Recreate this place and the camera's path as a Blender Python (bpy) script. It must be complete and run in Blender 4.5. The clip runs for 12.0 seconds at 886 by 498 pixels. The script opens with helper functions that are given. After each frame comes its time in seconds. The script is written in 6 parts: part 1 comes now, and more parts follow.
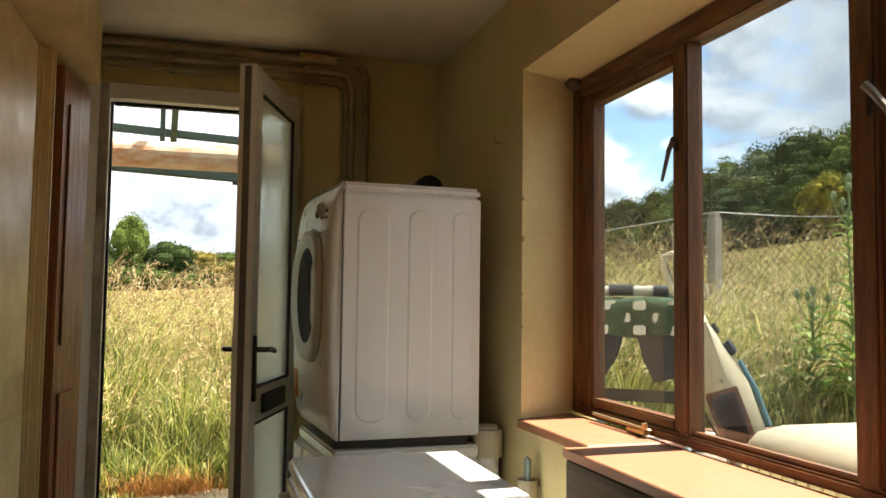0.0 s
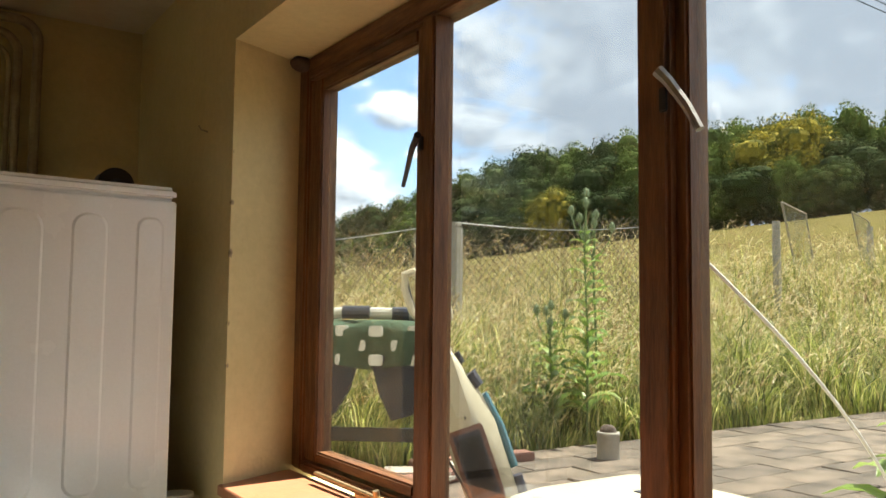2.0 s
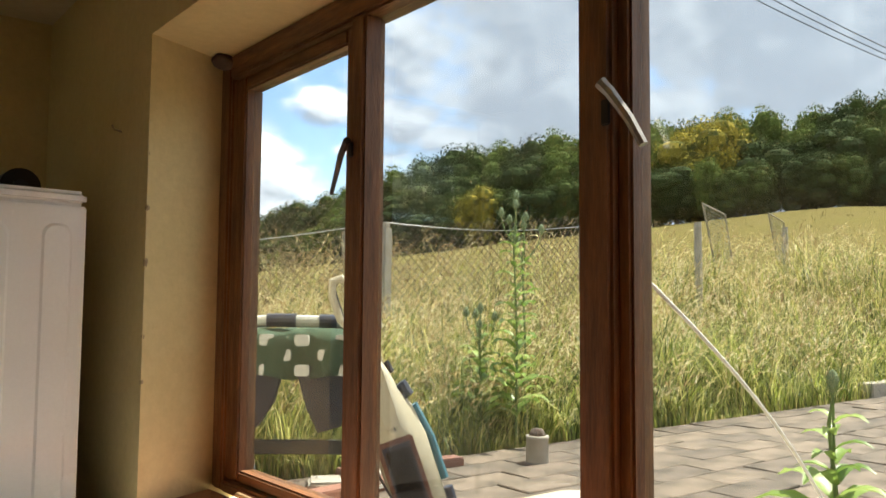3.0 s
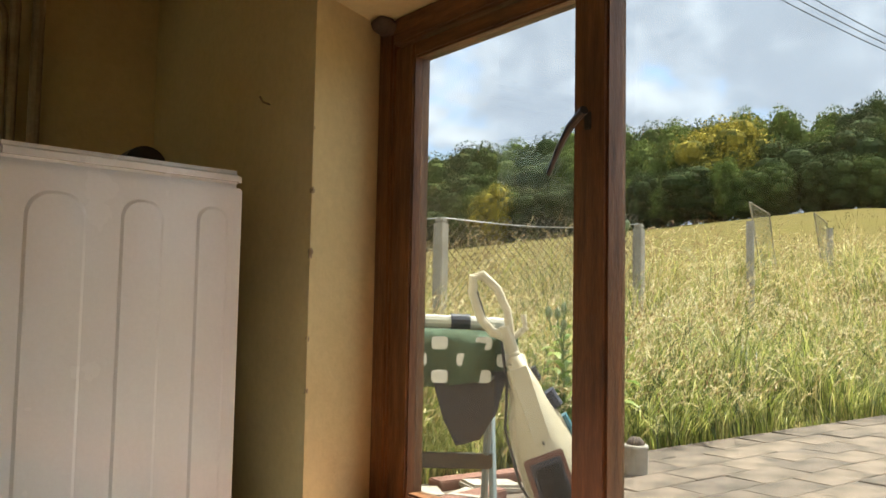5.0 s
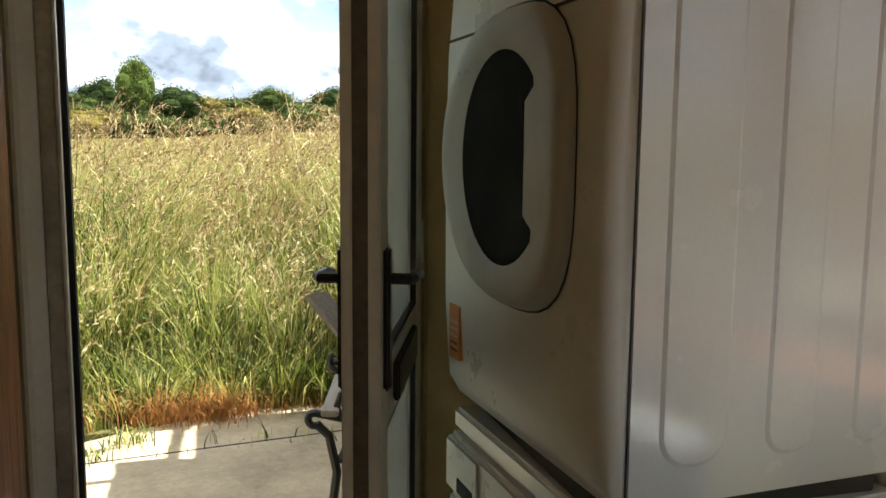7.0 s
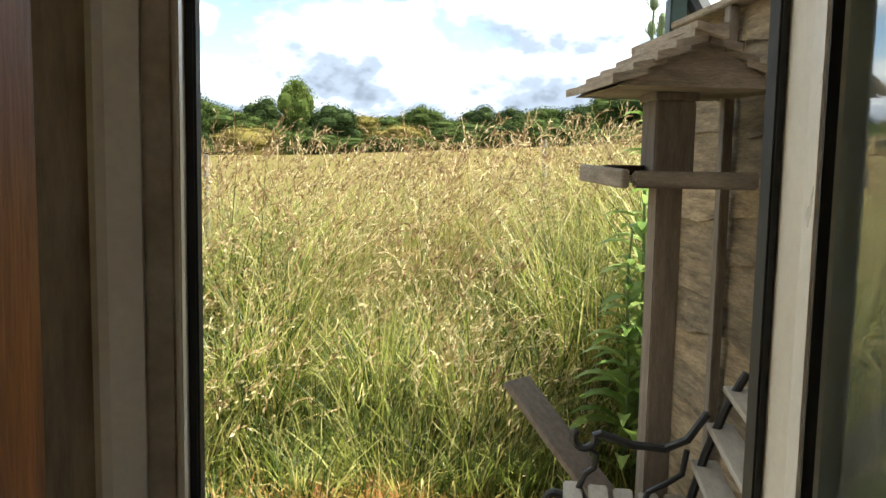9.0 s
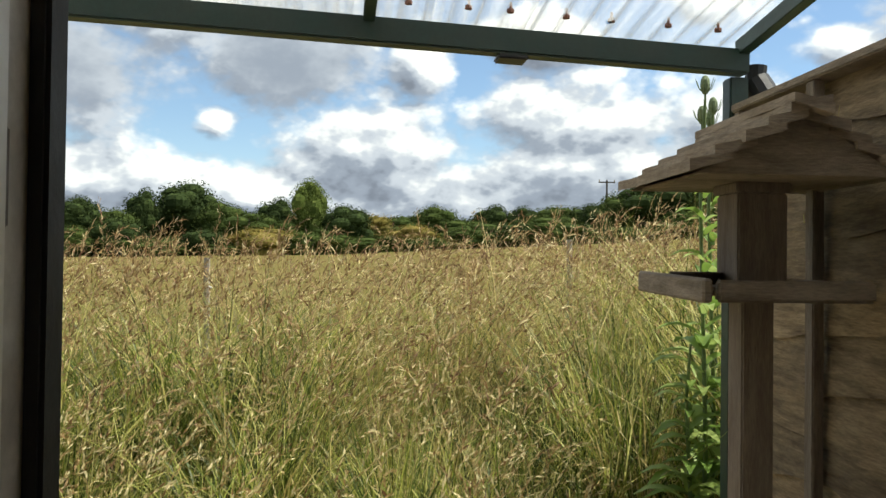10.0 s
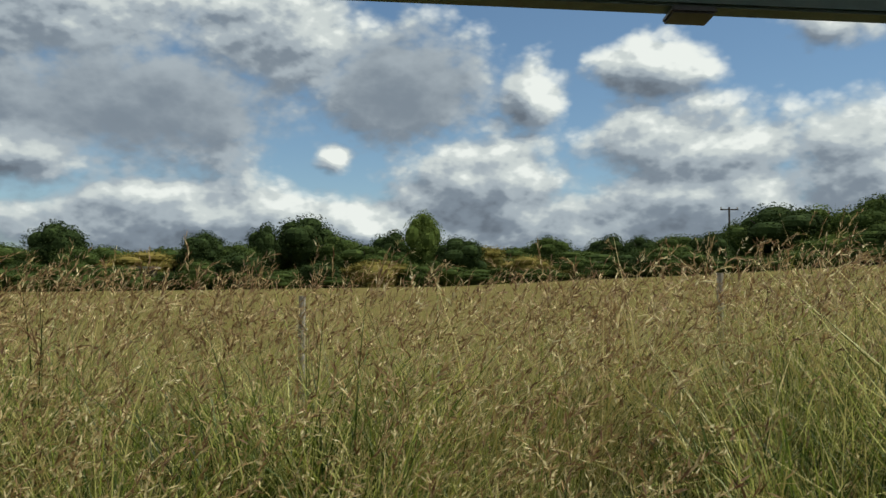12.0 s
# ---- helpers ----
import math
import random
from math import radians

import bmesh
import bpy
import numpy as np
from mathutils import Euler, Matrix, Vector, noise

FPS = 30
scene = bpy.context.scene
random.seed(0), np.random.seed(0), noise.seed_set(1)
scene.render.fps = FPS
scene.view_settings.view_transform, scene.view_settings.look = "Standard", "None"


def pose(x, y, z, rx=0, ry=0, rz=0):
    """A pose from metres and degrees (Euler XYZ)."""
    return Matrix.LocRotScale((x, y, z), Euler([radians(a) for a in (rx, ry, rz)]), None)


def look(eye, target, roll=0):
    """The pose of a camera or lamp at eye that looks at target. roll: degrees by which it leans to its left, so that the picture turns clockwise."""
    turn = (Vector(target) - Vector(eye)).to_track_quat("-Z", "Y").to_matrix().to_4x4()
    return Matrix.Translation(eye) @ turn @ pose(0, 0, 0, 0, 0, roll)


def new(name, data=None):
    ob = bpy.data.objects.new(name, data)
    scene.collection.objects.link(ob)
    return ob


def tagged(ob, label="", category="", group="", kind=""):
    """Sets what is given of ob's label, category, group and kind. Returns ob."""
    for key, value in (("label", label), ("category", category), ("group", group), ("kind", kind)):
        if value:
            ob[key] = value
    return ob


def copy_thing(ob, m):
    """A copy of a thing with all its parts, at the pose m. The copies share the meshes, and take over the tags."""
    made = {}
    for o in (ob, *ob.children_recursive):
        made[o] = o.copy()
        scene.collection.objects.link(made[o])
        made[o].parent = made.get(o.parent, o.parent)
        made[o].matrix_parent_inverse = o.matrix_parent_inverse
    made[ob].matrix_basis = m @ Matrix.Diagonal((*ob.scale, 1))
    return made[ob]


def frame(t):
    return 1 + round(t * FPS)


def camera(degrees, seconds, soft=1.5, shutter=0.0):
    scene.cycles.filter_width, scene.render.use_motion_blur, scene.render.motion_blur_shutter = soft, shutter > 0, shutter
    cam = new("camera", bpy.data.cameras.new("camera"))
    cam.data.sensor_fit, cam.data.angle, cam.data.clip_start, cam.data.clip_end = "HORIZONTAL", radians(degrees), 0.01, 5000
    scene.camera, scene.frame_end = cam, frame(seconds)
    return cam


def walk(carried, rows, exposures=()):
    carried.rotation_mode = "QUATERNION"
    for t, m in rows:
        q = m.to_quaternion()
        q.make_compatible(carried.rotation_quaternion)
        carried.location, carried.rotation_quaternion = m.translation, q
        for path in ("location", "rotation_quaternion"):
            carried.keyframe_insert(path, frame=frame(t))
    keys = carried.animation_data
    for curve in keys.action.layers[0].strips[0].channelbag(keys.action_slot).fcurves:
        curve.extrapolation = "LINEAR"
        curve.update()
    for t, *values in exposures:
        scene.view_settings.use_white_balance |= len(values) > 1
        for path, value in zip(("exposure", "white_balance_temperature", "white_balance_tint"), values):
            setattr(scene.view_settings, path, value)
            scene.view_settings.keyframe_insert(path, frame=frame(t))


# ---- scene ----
cam = camera(56.6, 12.0)
PATH = [
    (0, (0.9, 1.93, 1.32), (1.456, 3.846, 1.447), 0.7),
    (0.5, (1.032, 2.096, 1.348), (1.709, 3.974, 1.477), 0.6),
    (1, (1.098, 2.213, 1.376), (1.896, 4.042, 1.515), 0.7),
    (1.5, (1.14, 2.323, 1.389), (2.105, 4.07, 1.529), 0.6),
    (2, (1.184, 2.387, 1.392), (2.293, 4.045, 1.537), 0.6),
    (2.5, (1.215, 2.413, 1.416), (2.431, 3.995, 1.557), 0.3),
    (2.7, (1.22, 2.422, 1.422), (2.465, 3.982, 1.562), 0.2),
    (4.3, (1.170, 2.735, 1.440), (2.423, 4.288, 1.577), 0.9),
    (4.5, (1.133, 2.789, 1.436), (2.388, 4.34, 1.575), 0.8),
    (5, (1.057, 2.929, 1.427), (2.29, 4.498, 1.561), 1.1),
    (5.5, (1.026, 3.15, 1.411), (2.13, 4.813, 1.541), 0.7),
    (6, (0.976, 3.31, 1.369), (1.846, 5.108, 1.469), 0.7),
    (6.5, (0.915, 3.444, 1.334), (1.623, 5.314, 1.273), 0.8),
    (7, (0.816, 3.611, 1.351), (1.35, 5.523, 1.107), 0.5),
    (7.2, (0.793, 3.681, 1.362), (1.287, 5.6, 1.089), 0.7),
    (8.8, (0.72, 4.475, 1.435), (0.922, 6.448, 1.18), 1.2),
    (9, (0.712, 4.557, 1.443), (0.904, 6.537, 1.236), 1.1),
    (9.5, (0.719, 4.793, 1.455), (0.893, 6.784, 1.38), 1.0),
    (10, (0.716, 5.018, 1.464), (0.875, 7.011, 1.496), 0.7),
    (10.5, (0.694, 5.235, 1.468), (0.845, 7.228, 1.547), 0.5),
    (11.5, (0.748, 5.627, 1.486), (0.853, 7.622, 1.59), 0.1),
    (12, (0.705, 5.763, 1.505), (0.589, 7.757, 1.61), 0.5),
]
EXPOSURES = [(0, 2.0, 6900, 6), (2.5, 2.05, 6900, 7), (4.5, 2.05, 6900, 8), (5.5, 2.25, 6700, 6), (6.5, 2.1, 6400, 4), (7.2, 1.6, 6300, 4), (9, 1.66, 6300, 4), (10, 0.70, 6550, 4), (10.5, 0.32, 6500, 3), (12, -0.06, 6300, 1)]
walk(cam, [(t, look(eye, target, roll)) for t, eye, target, roll in PATH], EXPOSURES)

# ---- world, sun, exposure ----
SUN_EL, SUN_AZ = 60.0, 87.0
world = bpy.data.worlds.new("world")
scene.world = world
world.use_nodes = True


def node(tree, kind, **values):
    n = tree.nodes.new(kind)
    for k, v in values.items():
        if k in n.inputs:
            n.inputs[k].default_value = v
    return n


def ramp_node(tree, stops, ease="LINEAR"):
    r = tree.nodes.new("ShaderNodeValToRGB")
    r.color_ramp.interpolation = ease
    while len(r.color_ramp.elements) < len(stops):
        r.color_ramp.elements.new(0.5)
    for e, (p, c) in zip(r.color_ramp.elements, stops):
        e.position, e.color = p, (*c, 1) if len(c) == 3 else c
    return r


def math_node(tree, op, a, b=None):
    n = tree.nodes.new("ShaderNodeMath")
    n.operation = op
    for i, v in enumerate((a, b)):
        if v is None:
            continue
        if isinstance(v, (int, float)):
            n.inputs[i].default_value = v
        else:
            tree.links.new(v, n.inputs[i])
    return n.outputs[0]


# cumulus over the field, as azimuth, elevation and half extents in degrees
GREY_CLOUDS = ((-24, 12.3, 12, 4.4), (-6, 14.2, 6.8, 4.2), (46, 16, 14.5, 17), (62, 20, 20, 17))
WHITE_CLOUDS = ((-28, 18.5, 12, 5.5), (-15.5, 17.5, 8.0, 4.6), (-10.9, 9.1, 1.5, 1.1), (-20, 5.0, 9, 2.3), (-8, 4.2, 7, 2.4), (1.0, 8.0, 5.0, 4.2), (3, 13.5, 2.6, 3.0), (11.5, 15.2, 5.0, 2.1), (14, 9.6, 9, 3.9),
                (24, 8.2, 6.5, 4.4), (22, 17.2, 4.2, 2.0), (30.5, 13.6, 2.6, 1.6), (32.5, 10.8, 1.6, 1.0), (-31, 8.5, 6, 2.0), (13, 6.0, 10, 3.6), (-2, 7.5, 6, 3.4))


def build_sky():
    t = world.node_tree
    t.nodes.clear()
    link = t.links.new
    out = t.nodes.new("ShaderNodeOutputWorld")
    sky = t.nodes.new("ShaderNodeTexSky")
    sky.sky_type, sky.sun_disc = "NISHITA", False
    sky.sun_elevation, sky.sun_rotation = radians(SUN_EL), radians(SUN_AZ)
    sky.dust_density, sky.ozone_density = 0.2, 2.5
    clear = node(t, "ShaderNodeBackground", Strength=0.095)
    link(sky.outputs[0], clear.inputs[0])
    co = t.nodes.new("ShaderNodeTexCoord")
    sep = t.nodes.new("ShaderNodeSeparateXYZ")
    link(co.outputs["Generated"], sep.inputs[0])

    def vec_op(op, a, b):
        n = t.nodes.new("ShaderNodeVectorMath")
        n.operation = op
        link(a, n.inputs[0])
        if b is not None:
            n.inputs[1].default_value = b
        return n.outputs["Value" if op == "LENGTH" else "Vector"]

    def step(v, lo, hi):
        n = t.nodes.new("ShaderNodeMapRange")
        n.interpolation_type = "SMOOTHSTEP"
        n.inputs["From Min"].default_value, n.inputs["From Max"].default_value = lo, hi
        link(v, n.inputs["Value"])
        return n.outputs["Result"]

    angles = t.nodes.new("ShaderNodeCombineXYZ")
    az = math_node(t, "MULTIPLY", math_node(t, "ARCTAN2", sep.outputs[0], sep.outputs[1]), 57.296)
    el = math_node(t, "MULTIPLY", math_node(t, "ARCSINE", sep.outputs[2]), 57.296)
    link(az, angles.inputs[0])
    link(el, angles.inputs[1])
    # away from the field the clouds go on as broken masses
    up = math_node(t, "ADD", math_node(t, "MAXIMUM", sep.outputs[2], 0.0), 0.55)
    flat = t.nodes.new("ShaderNodeCombineXYZ")
    link(math_node(t, "DIVIDE", sep.outputs[0], up), flat.inputs[0])
    link(math_node(t, "DIVIDE", sep.outputs[1], up), flat.inputs[1])
    mass = node(t, "ShaderNodeTexNoise", Scale=1.5, Detail=5.0, Roughness=0.5)
    link(flat.outputs[0], mass.inputs["Vector"])
    broken = math_node(t, "MULTIPLY", math_node(t, "SUBTRACT", mass.outputs["Fac"], 0.40), 4.0)
    aside = math_node(t, "MAXIMUM", math_node(t, "MAXIMUM", step(el, 20.0, 30.0), step(az, 70.0, 84.0)), math_node(t, "SUBTRACT", 1.0, step(az, -50.0, -38.0)))

    def heaps(vec, clouds):
        best = None
        for a, e, sa, se in clouds:
            q = math_node(t, "SUBTRACT", 1.0, vec_op("LENGTH", vec_op("MULTIPLY", vec_op("SUBTRACT", vec, (a, e, 0)), (1 / sa, 1 / se, 0)), None))
            best = q if best is None else math_node(t, "MAXIMUM", best, q)
        return best

    def density(vec):
        wide = vec_op("MULTIPLY", vec, (0.8, 1.25, 1.0))
        billow = node(t, "ShaderNodeTexNoise", Scale=0.17, Detail=7.0, Roughness=0.48, Distortion=0.3)
        link(wide, billow.inputs["Vector"])
        puffs = node(t, "ShaderNodeTexVoronoi", Scale=0.62, Detail=2.5, Roughness=0.55)
        link(wide, puffs.inputs["Vector"])
        rough = math_node(t, "ADD", math_node(t, "MULTIPLY", math_node(t, "SUBTRACT", billow.outputs["Fac"], 0.5), 1.9), math_node(t, "MULTIPLY", math_node(t, "SUBTRACT", 0.42, puffs.outputs["Distance"]), 0.34))
        grey, white = heaps(vec, GREY_CLOUDS), heaps(vec, WHITE_CLOUDS)
        own = math_node(t, "MAXIMUM", math_node(t, "MAXIMUM", grey, white), -0.55)
        low = math_node(t, "MULTIPLY", math_node(t, "SUBTRACT", 1.0, step(el, 2.0, 9.0)), 0.75)
        own = math_node(t, "ADD", own, low)
        keep = math_node(t, "SUBTRACT", 1.0, aside)
        field = math_node(t, "ADD", math_node(t, "MULTIPLY", own, keep), math_node(t, "MULTIPLY", broken, aside))
        return math_node(t, "ADD", field, rough), grey, white

    here, grey, white = density(angles.outputs[0])
    there, _, _ = density(vec_op("ADD", angles.outputs[0], (0.75, 1.05, 0)))
    mask = step(here, -0.42, 0.22)
    # edges that face the sun are lit, thick grey masses are dark
    lit = math_node(t, "MULTIPLY", math_node(t, "MULTIPLY", math_node(t, "SUBTRACT", here, there), math_node(t, "SUBTRACT", 1.0, math_node(t, "MULTIPLY", step(grey, -0.1, 0.5), 0.72))), 0.85)
    thick = math_node(t, "MULTIPLY", math_node(t, "MAXIMUM", math_node(t, "MINIMUM", math_node(t, "ADD", math_node(t, "SUBTRACT", grey, math_node(t, "MAXIMUM", white, -0.1)), 0.30), 0.70), 0.0), 0.26)
    thick = math_node(t, "MULTIPLY", thick, math_node(t, "SUBTRACT", 1.0, aside))
    body = math_node(t, "MULTIPLY", math_node(t, "MINIMUM", here, 1.2), 0.16)
    shade = math_node(t, "SUBTRACT", math_node(t, "SUBTRACT", math_node(t, "ADD", lit, 0.61), thick), body)
    tone = ramp_node(t, [(0.0, (0.15, 0.17, 0.21)), (0.28, (0.23, 0.26, 0.315)), (0.55, (0.42, 0.45, 0.50)), (0.80, (0.66, 0.67, 0.67)), (1.0, (0.92, 0.90, 0.87))], "EASE")
    link(shade, tone.inputs[0])
    cloud = node(t, "ShaderNodeBackground", Strength=1.0)
    link(tone.outputs[0], cloud.inputs[0])
    mix = t.nodes.new("ShaderNodeMixShader")
    link(mask, mix.inputs[0])
    link(clear.outputs[0], mix.inputs[1])
    link(cloud.outputs[0], mix.inputs[2])
    link(mix.outputs[0], out.inputs[0])


build_sky()
sun = new("sun", bpy.data.lights.new("sun", "SUN"))
sun.data.energy, sun.data.angle, sun.data.color = 4.9, radians(0.6), (1.0, 0.94, 0.84)
sun.matrix_world = look((8 * math.sin(radians(SUN_AZ)), 8 * math.cos(radians(SUN_AZ)), 8 * math.tan(radians(SUN_EL))), (0, 0, 0))

# ---- materials ----
MATS = {}


def mat(name, base, rough=0.6, metal=0.0, var=0.15, scale=6.0, bump=0.15, fine=60.0, second=None, amount=0.5, stretch=(1, 1, 1), shift=0.0, trans=0.0, per_piece=0.0):
    """A surface with variation at two scales: broad patches of a second colour and fine grain with relief."""
    if name in MATS:
        return MATS[name]
    m = bpy.data.materials.new(name)
    m.use_nodes = True
    t = m.node_tree
    link = t.links.new
    bsdf = t.nodes["Principled BSDF"]
    co = t.nodes.new("ShaderNodeTexCoord")
    mp = t.nodes.new("ShaderNodeMapping")
    mp.inputs["Scale"].default_value = stretch
    link(co.outputs["Object"], mp.inputs[0])
    broad = node(t, "ShaderNodeTexNoise", Scale=scale, Detail=5.0, Roughness=0.6)
    grain = node(t, "ShaderNodeTexNoise", Scale=fine, Detail=6.0, Roughness=0.65)
    link(mp.outputs[0], broad.inputs["Vector"])
    link(mp.outputs[0], grain.inputs["Vector"])
    other = second or tuple(c * (1 - 1.6 * var) for c in base)
    r = ramp_node(t, [(0.5 - 0.14 - shift, (0, 0, 0)), (0.5 + 0.2 - shift, (amount, amount, amount))])
    link(broad.outputs["Fac"], r.inputs[0])
    mix = t.nodes.new("ShaderNodeMix")
    mix.data_type = "RGBA"
    mix.inputs["A"].default_value, mix.inputs["B"].default_value = (*base, 1), (*other, 1)
    link(r.outputs[0], mix.inputs["Factor"])
    g = ramp_node(t, [(0.3, (1 - var,) * 3), (0.7, (1 + var * 0.4,) * 3)])
    link(grain.outputs["Fac"], g.inputs[0])
    mul = t.nodes.new("ShaderNodeMix")
    mul.data_type, mul.blend_type = "RGBA", "MULTIPLY"
    mul.inputs["Factor"].default_value = 1.0
    link(mix.outputs["Result"], mul.inputs["A"])
    link(g.outputs[0], mul.inputs["B"])
    colour = mul.outputs["Result"]
    if per_piece:
        info = t.nodes.new("ShaderNodeObjectInfo")
        lo, hi = 1 - per_piece, 1 + per_piece * 0.6
        pr = ramp_node(t, [(0.0, (lo, lo, lo)), (1.0, (hi, hi * 0.98, hi * 0.94))])
        link(info.outputs["Random"], pr.inputs[0])
        pm = t.nodes.new("ShaderNodeMix")
        pm.data_type, pm.blend_type = "RGBA", "MULTIPLY"
        pm.inputs["Factor"].default_value = 1.0
        link(colour, pm.inputs["A"])
        link(pr.outputs[0], pm.inputs["B"])
        colour = pm.outputs["Result"]
    link(colour, bsdf.inputs["Base Color"])
    bsdf.inputs["Metallic"].default_value = metal
    rr = ramp_node(t, [(0.3, (max(0.02, rough - 0.08),) * 3), (0.7, (min(1, rough + 0.1),) * 3)])
    link(broad.outputs["Fac"], rr.inputs[0])
    link(rr.outputs[0], bsdf.inputs["Roughness"])
    if bump:
        b = node(t, "ShaderNodeBump", Strength=bump, Distance=0.01)
        link(grain.outputs["Fac"], b.inputs["Height"])
        link(b.outputs[0], bsdf.inputs["Normal"])
    MATS[name] = m
    return m


def glass_mat(name, rough, tint=(1, 1, 1), bumpy=0.0, clear=0.9, milky=False):
    """A thin pane: mostly clear, with gloss by Fresnel; a rough pane scatters."""
    if name in MATS:
        return MATS[name]
    m = bpy.data.materials.new(name)
    m.use_nodes = True
    t = m.node_tree
    t.nodes.clear()
    link = t.links.new
    out = t.nodes.new("ShaderNodeOutputMaterial")
    gloss = node(t, "ShaderNodeBsdfGlossy", Roughness=0.03)
    if rough:
        thru = node(t, "ShaderNodeBsdfRefraction", Roughness=rough, IOR=1.05)
        thru.inputs["Color"].default_value = (*tint, 1)
    else:
        thru = t.nodes.new("ShaderNodeBsdfTransparent")
        thru.inputs["Color"].default_value = (*tint, 1)
    dust = t.nodes.new("ShaderNodeBsdfTranslucent" if rough or milky else "ShaderNodeBsdfDiffuse")
    dust.inputs["Color"].default_value = (0.80, 0.86, 0.82, 1) if rough else (0.62, 0.63, 0.63, 1) if milky else (0.6, 0.6, 0.56, 1)
    co = t.nodes.new("ShaderNodeTexCoord")
    smear = node(t, "ShaderNodeTexNoise", Scale=5.0, Detail=6.0)
    mp = t.nodes.new("ShaderNodeMapping")
    mp.inputs["Scale"].default_value = (7.0, 0.35, 1.0) if milky else (1, 1, 1)
    link(co.outputs["Object"], mp.inputs[0])
    link(mp.outputs[0], smear.inputs["Vector"])
    amount = ramp_node(t, [(0.45, (1 - clear,) * 3), (0.8, (min(0.8, (1 - clear) * (2.2 if milky else 4.0)),) * 3)])
    link(smear.outputs["Fac"], amount.inputs[0])
    dusty = t.nodes.new("ShaderNodeMixShader")
    link(amount.outputs[0], dusty.inputs[0])
    link(thru.outputs[0], dusty.inputs[1])
    link(dust.outputs[0], dusty.inputs[2])
    face = node(t, "ShaderNodeLayerWeight", Blend=0.5)
    fres = ramp_node(t, [(0.0, (0.035,) * 3), (0.55, (0.09,) * 3), (0.76, (0.36,) * 3), (0.88, (0.60,) * 3), (1.0, (0.95,) * 3)])
    link(face.outputs["Facing"], fres.inputs[0])
    mix = t.nodes.new("ShaderNodeMixShader")
    link(fres.outputs[0], mix.inputs[0])
    link(dusty.outputs[0], mix.inputs[1])
    link(gloss.outputs[0], mix.inputs[2])
    if bumpy:
        n = node(t, "ShaderNodeTexNoise", Scale=90.0, Detail=3.0)
        link(co.outputs["Object"], n.inputs["Vector"])
        b = node(t, "ShaderNodeBump", Strength=bumpy, Distance=0.01)
        link(n.outputs["Fac"], b.inputs["Height"])
        for s in (thru, dust):
            link(b.outputs[0], s.inputs["Normal"])
    link(mix.outputs[0], out.inputs[0])
    MATS[name] = m
    return m


def leaf_mat(name, stops, thru=0.35, rough=0.5, gloss=0.3):
    """Leaves and blades: colour varies from piece to piece, and light shines through."""
    m = bpy.data.materials.new(name)
    m.use_nodes = True
    t = m.node_tree
    link = t.links.new
    bsdf = t.nodes["Principled BSDF"]
    out = t.nodes["Material Output"]
    geo = t.nodes.new("ShaderNodeNewGeometry")
    r = ramp_node(t, stops)
    link(geo.outputs["Random Per Island"], r.inputs[0])
    link(r.outputs[0], bsdf.inputs["Base Color"])
    bsdf.inputs["Roughness"].default_value = rough
    bsdf.inputs["Specular IOR Level"].default_value = gloss
    tr = t.nodes.new("ShaderNodeBsdfTranslucent")
    link(r.outputs[0], tr.inputs[0])
    mix = t.nodes.new("ShaderNodeMixShader")
    mix.inputs[0].default_value = thru
    link(bsdf.outputs[0], mix.inputs[1])
    link(tr.outputs[0], mix.inputs[2])
    link(mix.outputs[0], out.inputs[0])
    return m


PLASTER = mat("yellow_plaster", (0.64, 0.54, 0.29), 0.75, var=0.08, scale=2.2, bump=0.25, fine=45, second=(0.54, 0.44, 0.22), amount=0.7)
CEIL = mat("ceiling_paint", (0.70, 0.63, 0.50), 0.8, var=0.06, scale=1.8, bump=0.2, fine=30, second=(0.50, 0.40, 0.30), amount=0.6)
RENDER = mat("house_render", (0.62, 0.58, 0.50), 0.85, var=0.12, scale=2, bump=0.4, fine=40)
FLOOR = mat("floor_tile", (0.38, 0.33, 0.27), 0.5, var=0.2, scale=5, bump=0.1, fine=50)
WOOD = mat("stained_window_wood", (0.20, 0.085, 0.030), 0.42, var=0.35, scale=9, bump=0.3, fine=45, second=(0.075, 0.034, 0.016), amount=0.95, stretch=(6, 6, 0.7))
WOOD_H = mat("stained_rail_wood", (0.20, 0.085, 0.030), 0.42, var=0.35, scale=9, bump=0.3, fine=45, second=(0.075, 0.034, 0.016), amount=0.95, stretch=(6, 0.7, 6))
BROWN_DOOR = mat("varnished_door", (0.36, 0.115, 0.030), 0.45, var=0.3, scale=6, bump=0.2, fine=40, second=(0.085, 0.035, 0.018), amount=0.8, stretch=(6, 6, 0.6))
CREAM = mat("cream_gloss_paint", (0.66, 0.50, 0.24), 0.4, var=0.1, scale=7, bump=0.1, fine=40, second=(0.45, 0.32, 0.15), amount=0.5)
TILE = mat("terracotta_sill", (0.38, 0.165, 0.085), 0.5, var=0.15, scale=6, bump=0.12, fine=60, second=(0.31, 0.13, 0.07), amount=0.7)
DARKWOOD = mat("raw_dark_board", (0.09, 0.06, 0.04), 0.8, var=0.3, scale=8, bump=0.4, fine=50, stretch=(6, 0.6, 6))
UPVC = mat("white_plastic_frame", (0.80, 0.77, 0.71), 0.35, var=0.08, scale=5, bump=0.04, fine=60, second=(0.68, 0.63, 0.55), amount=0.6)
# rebate and cover strip: greyer and browner than the white jamb between them
UPVC_GREY = mat("grey_plastic_rebate", (0.64, 0.60, 0.53), 0.45, var=0.2, scale=10, bump=0.06, fine=60, second=(0.26, 0.22, 0.17), amount=0.8)
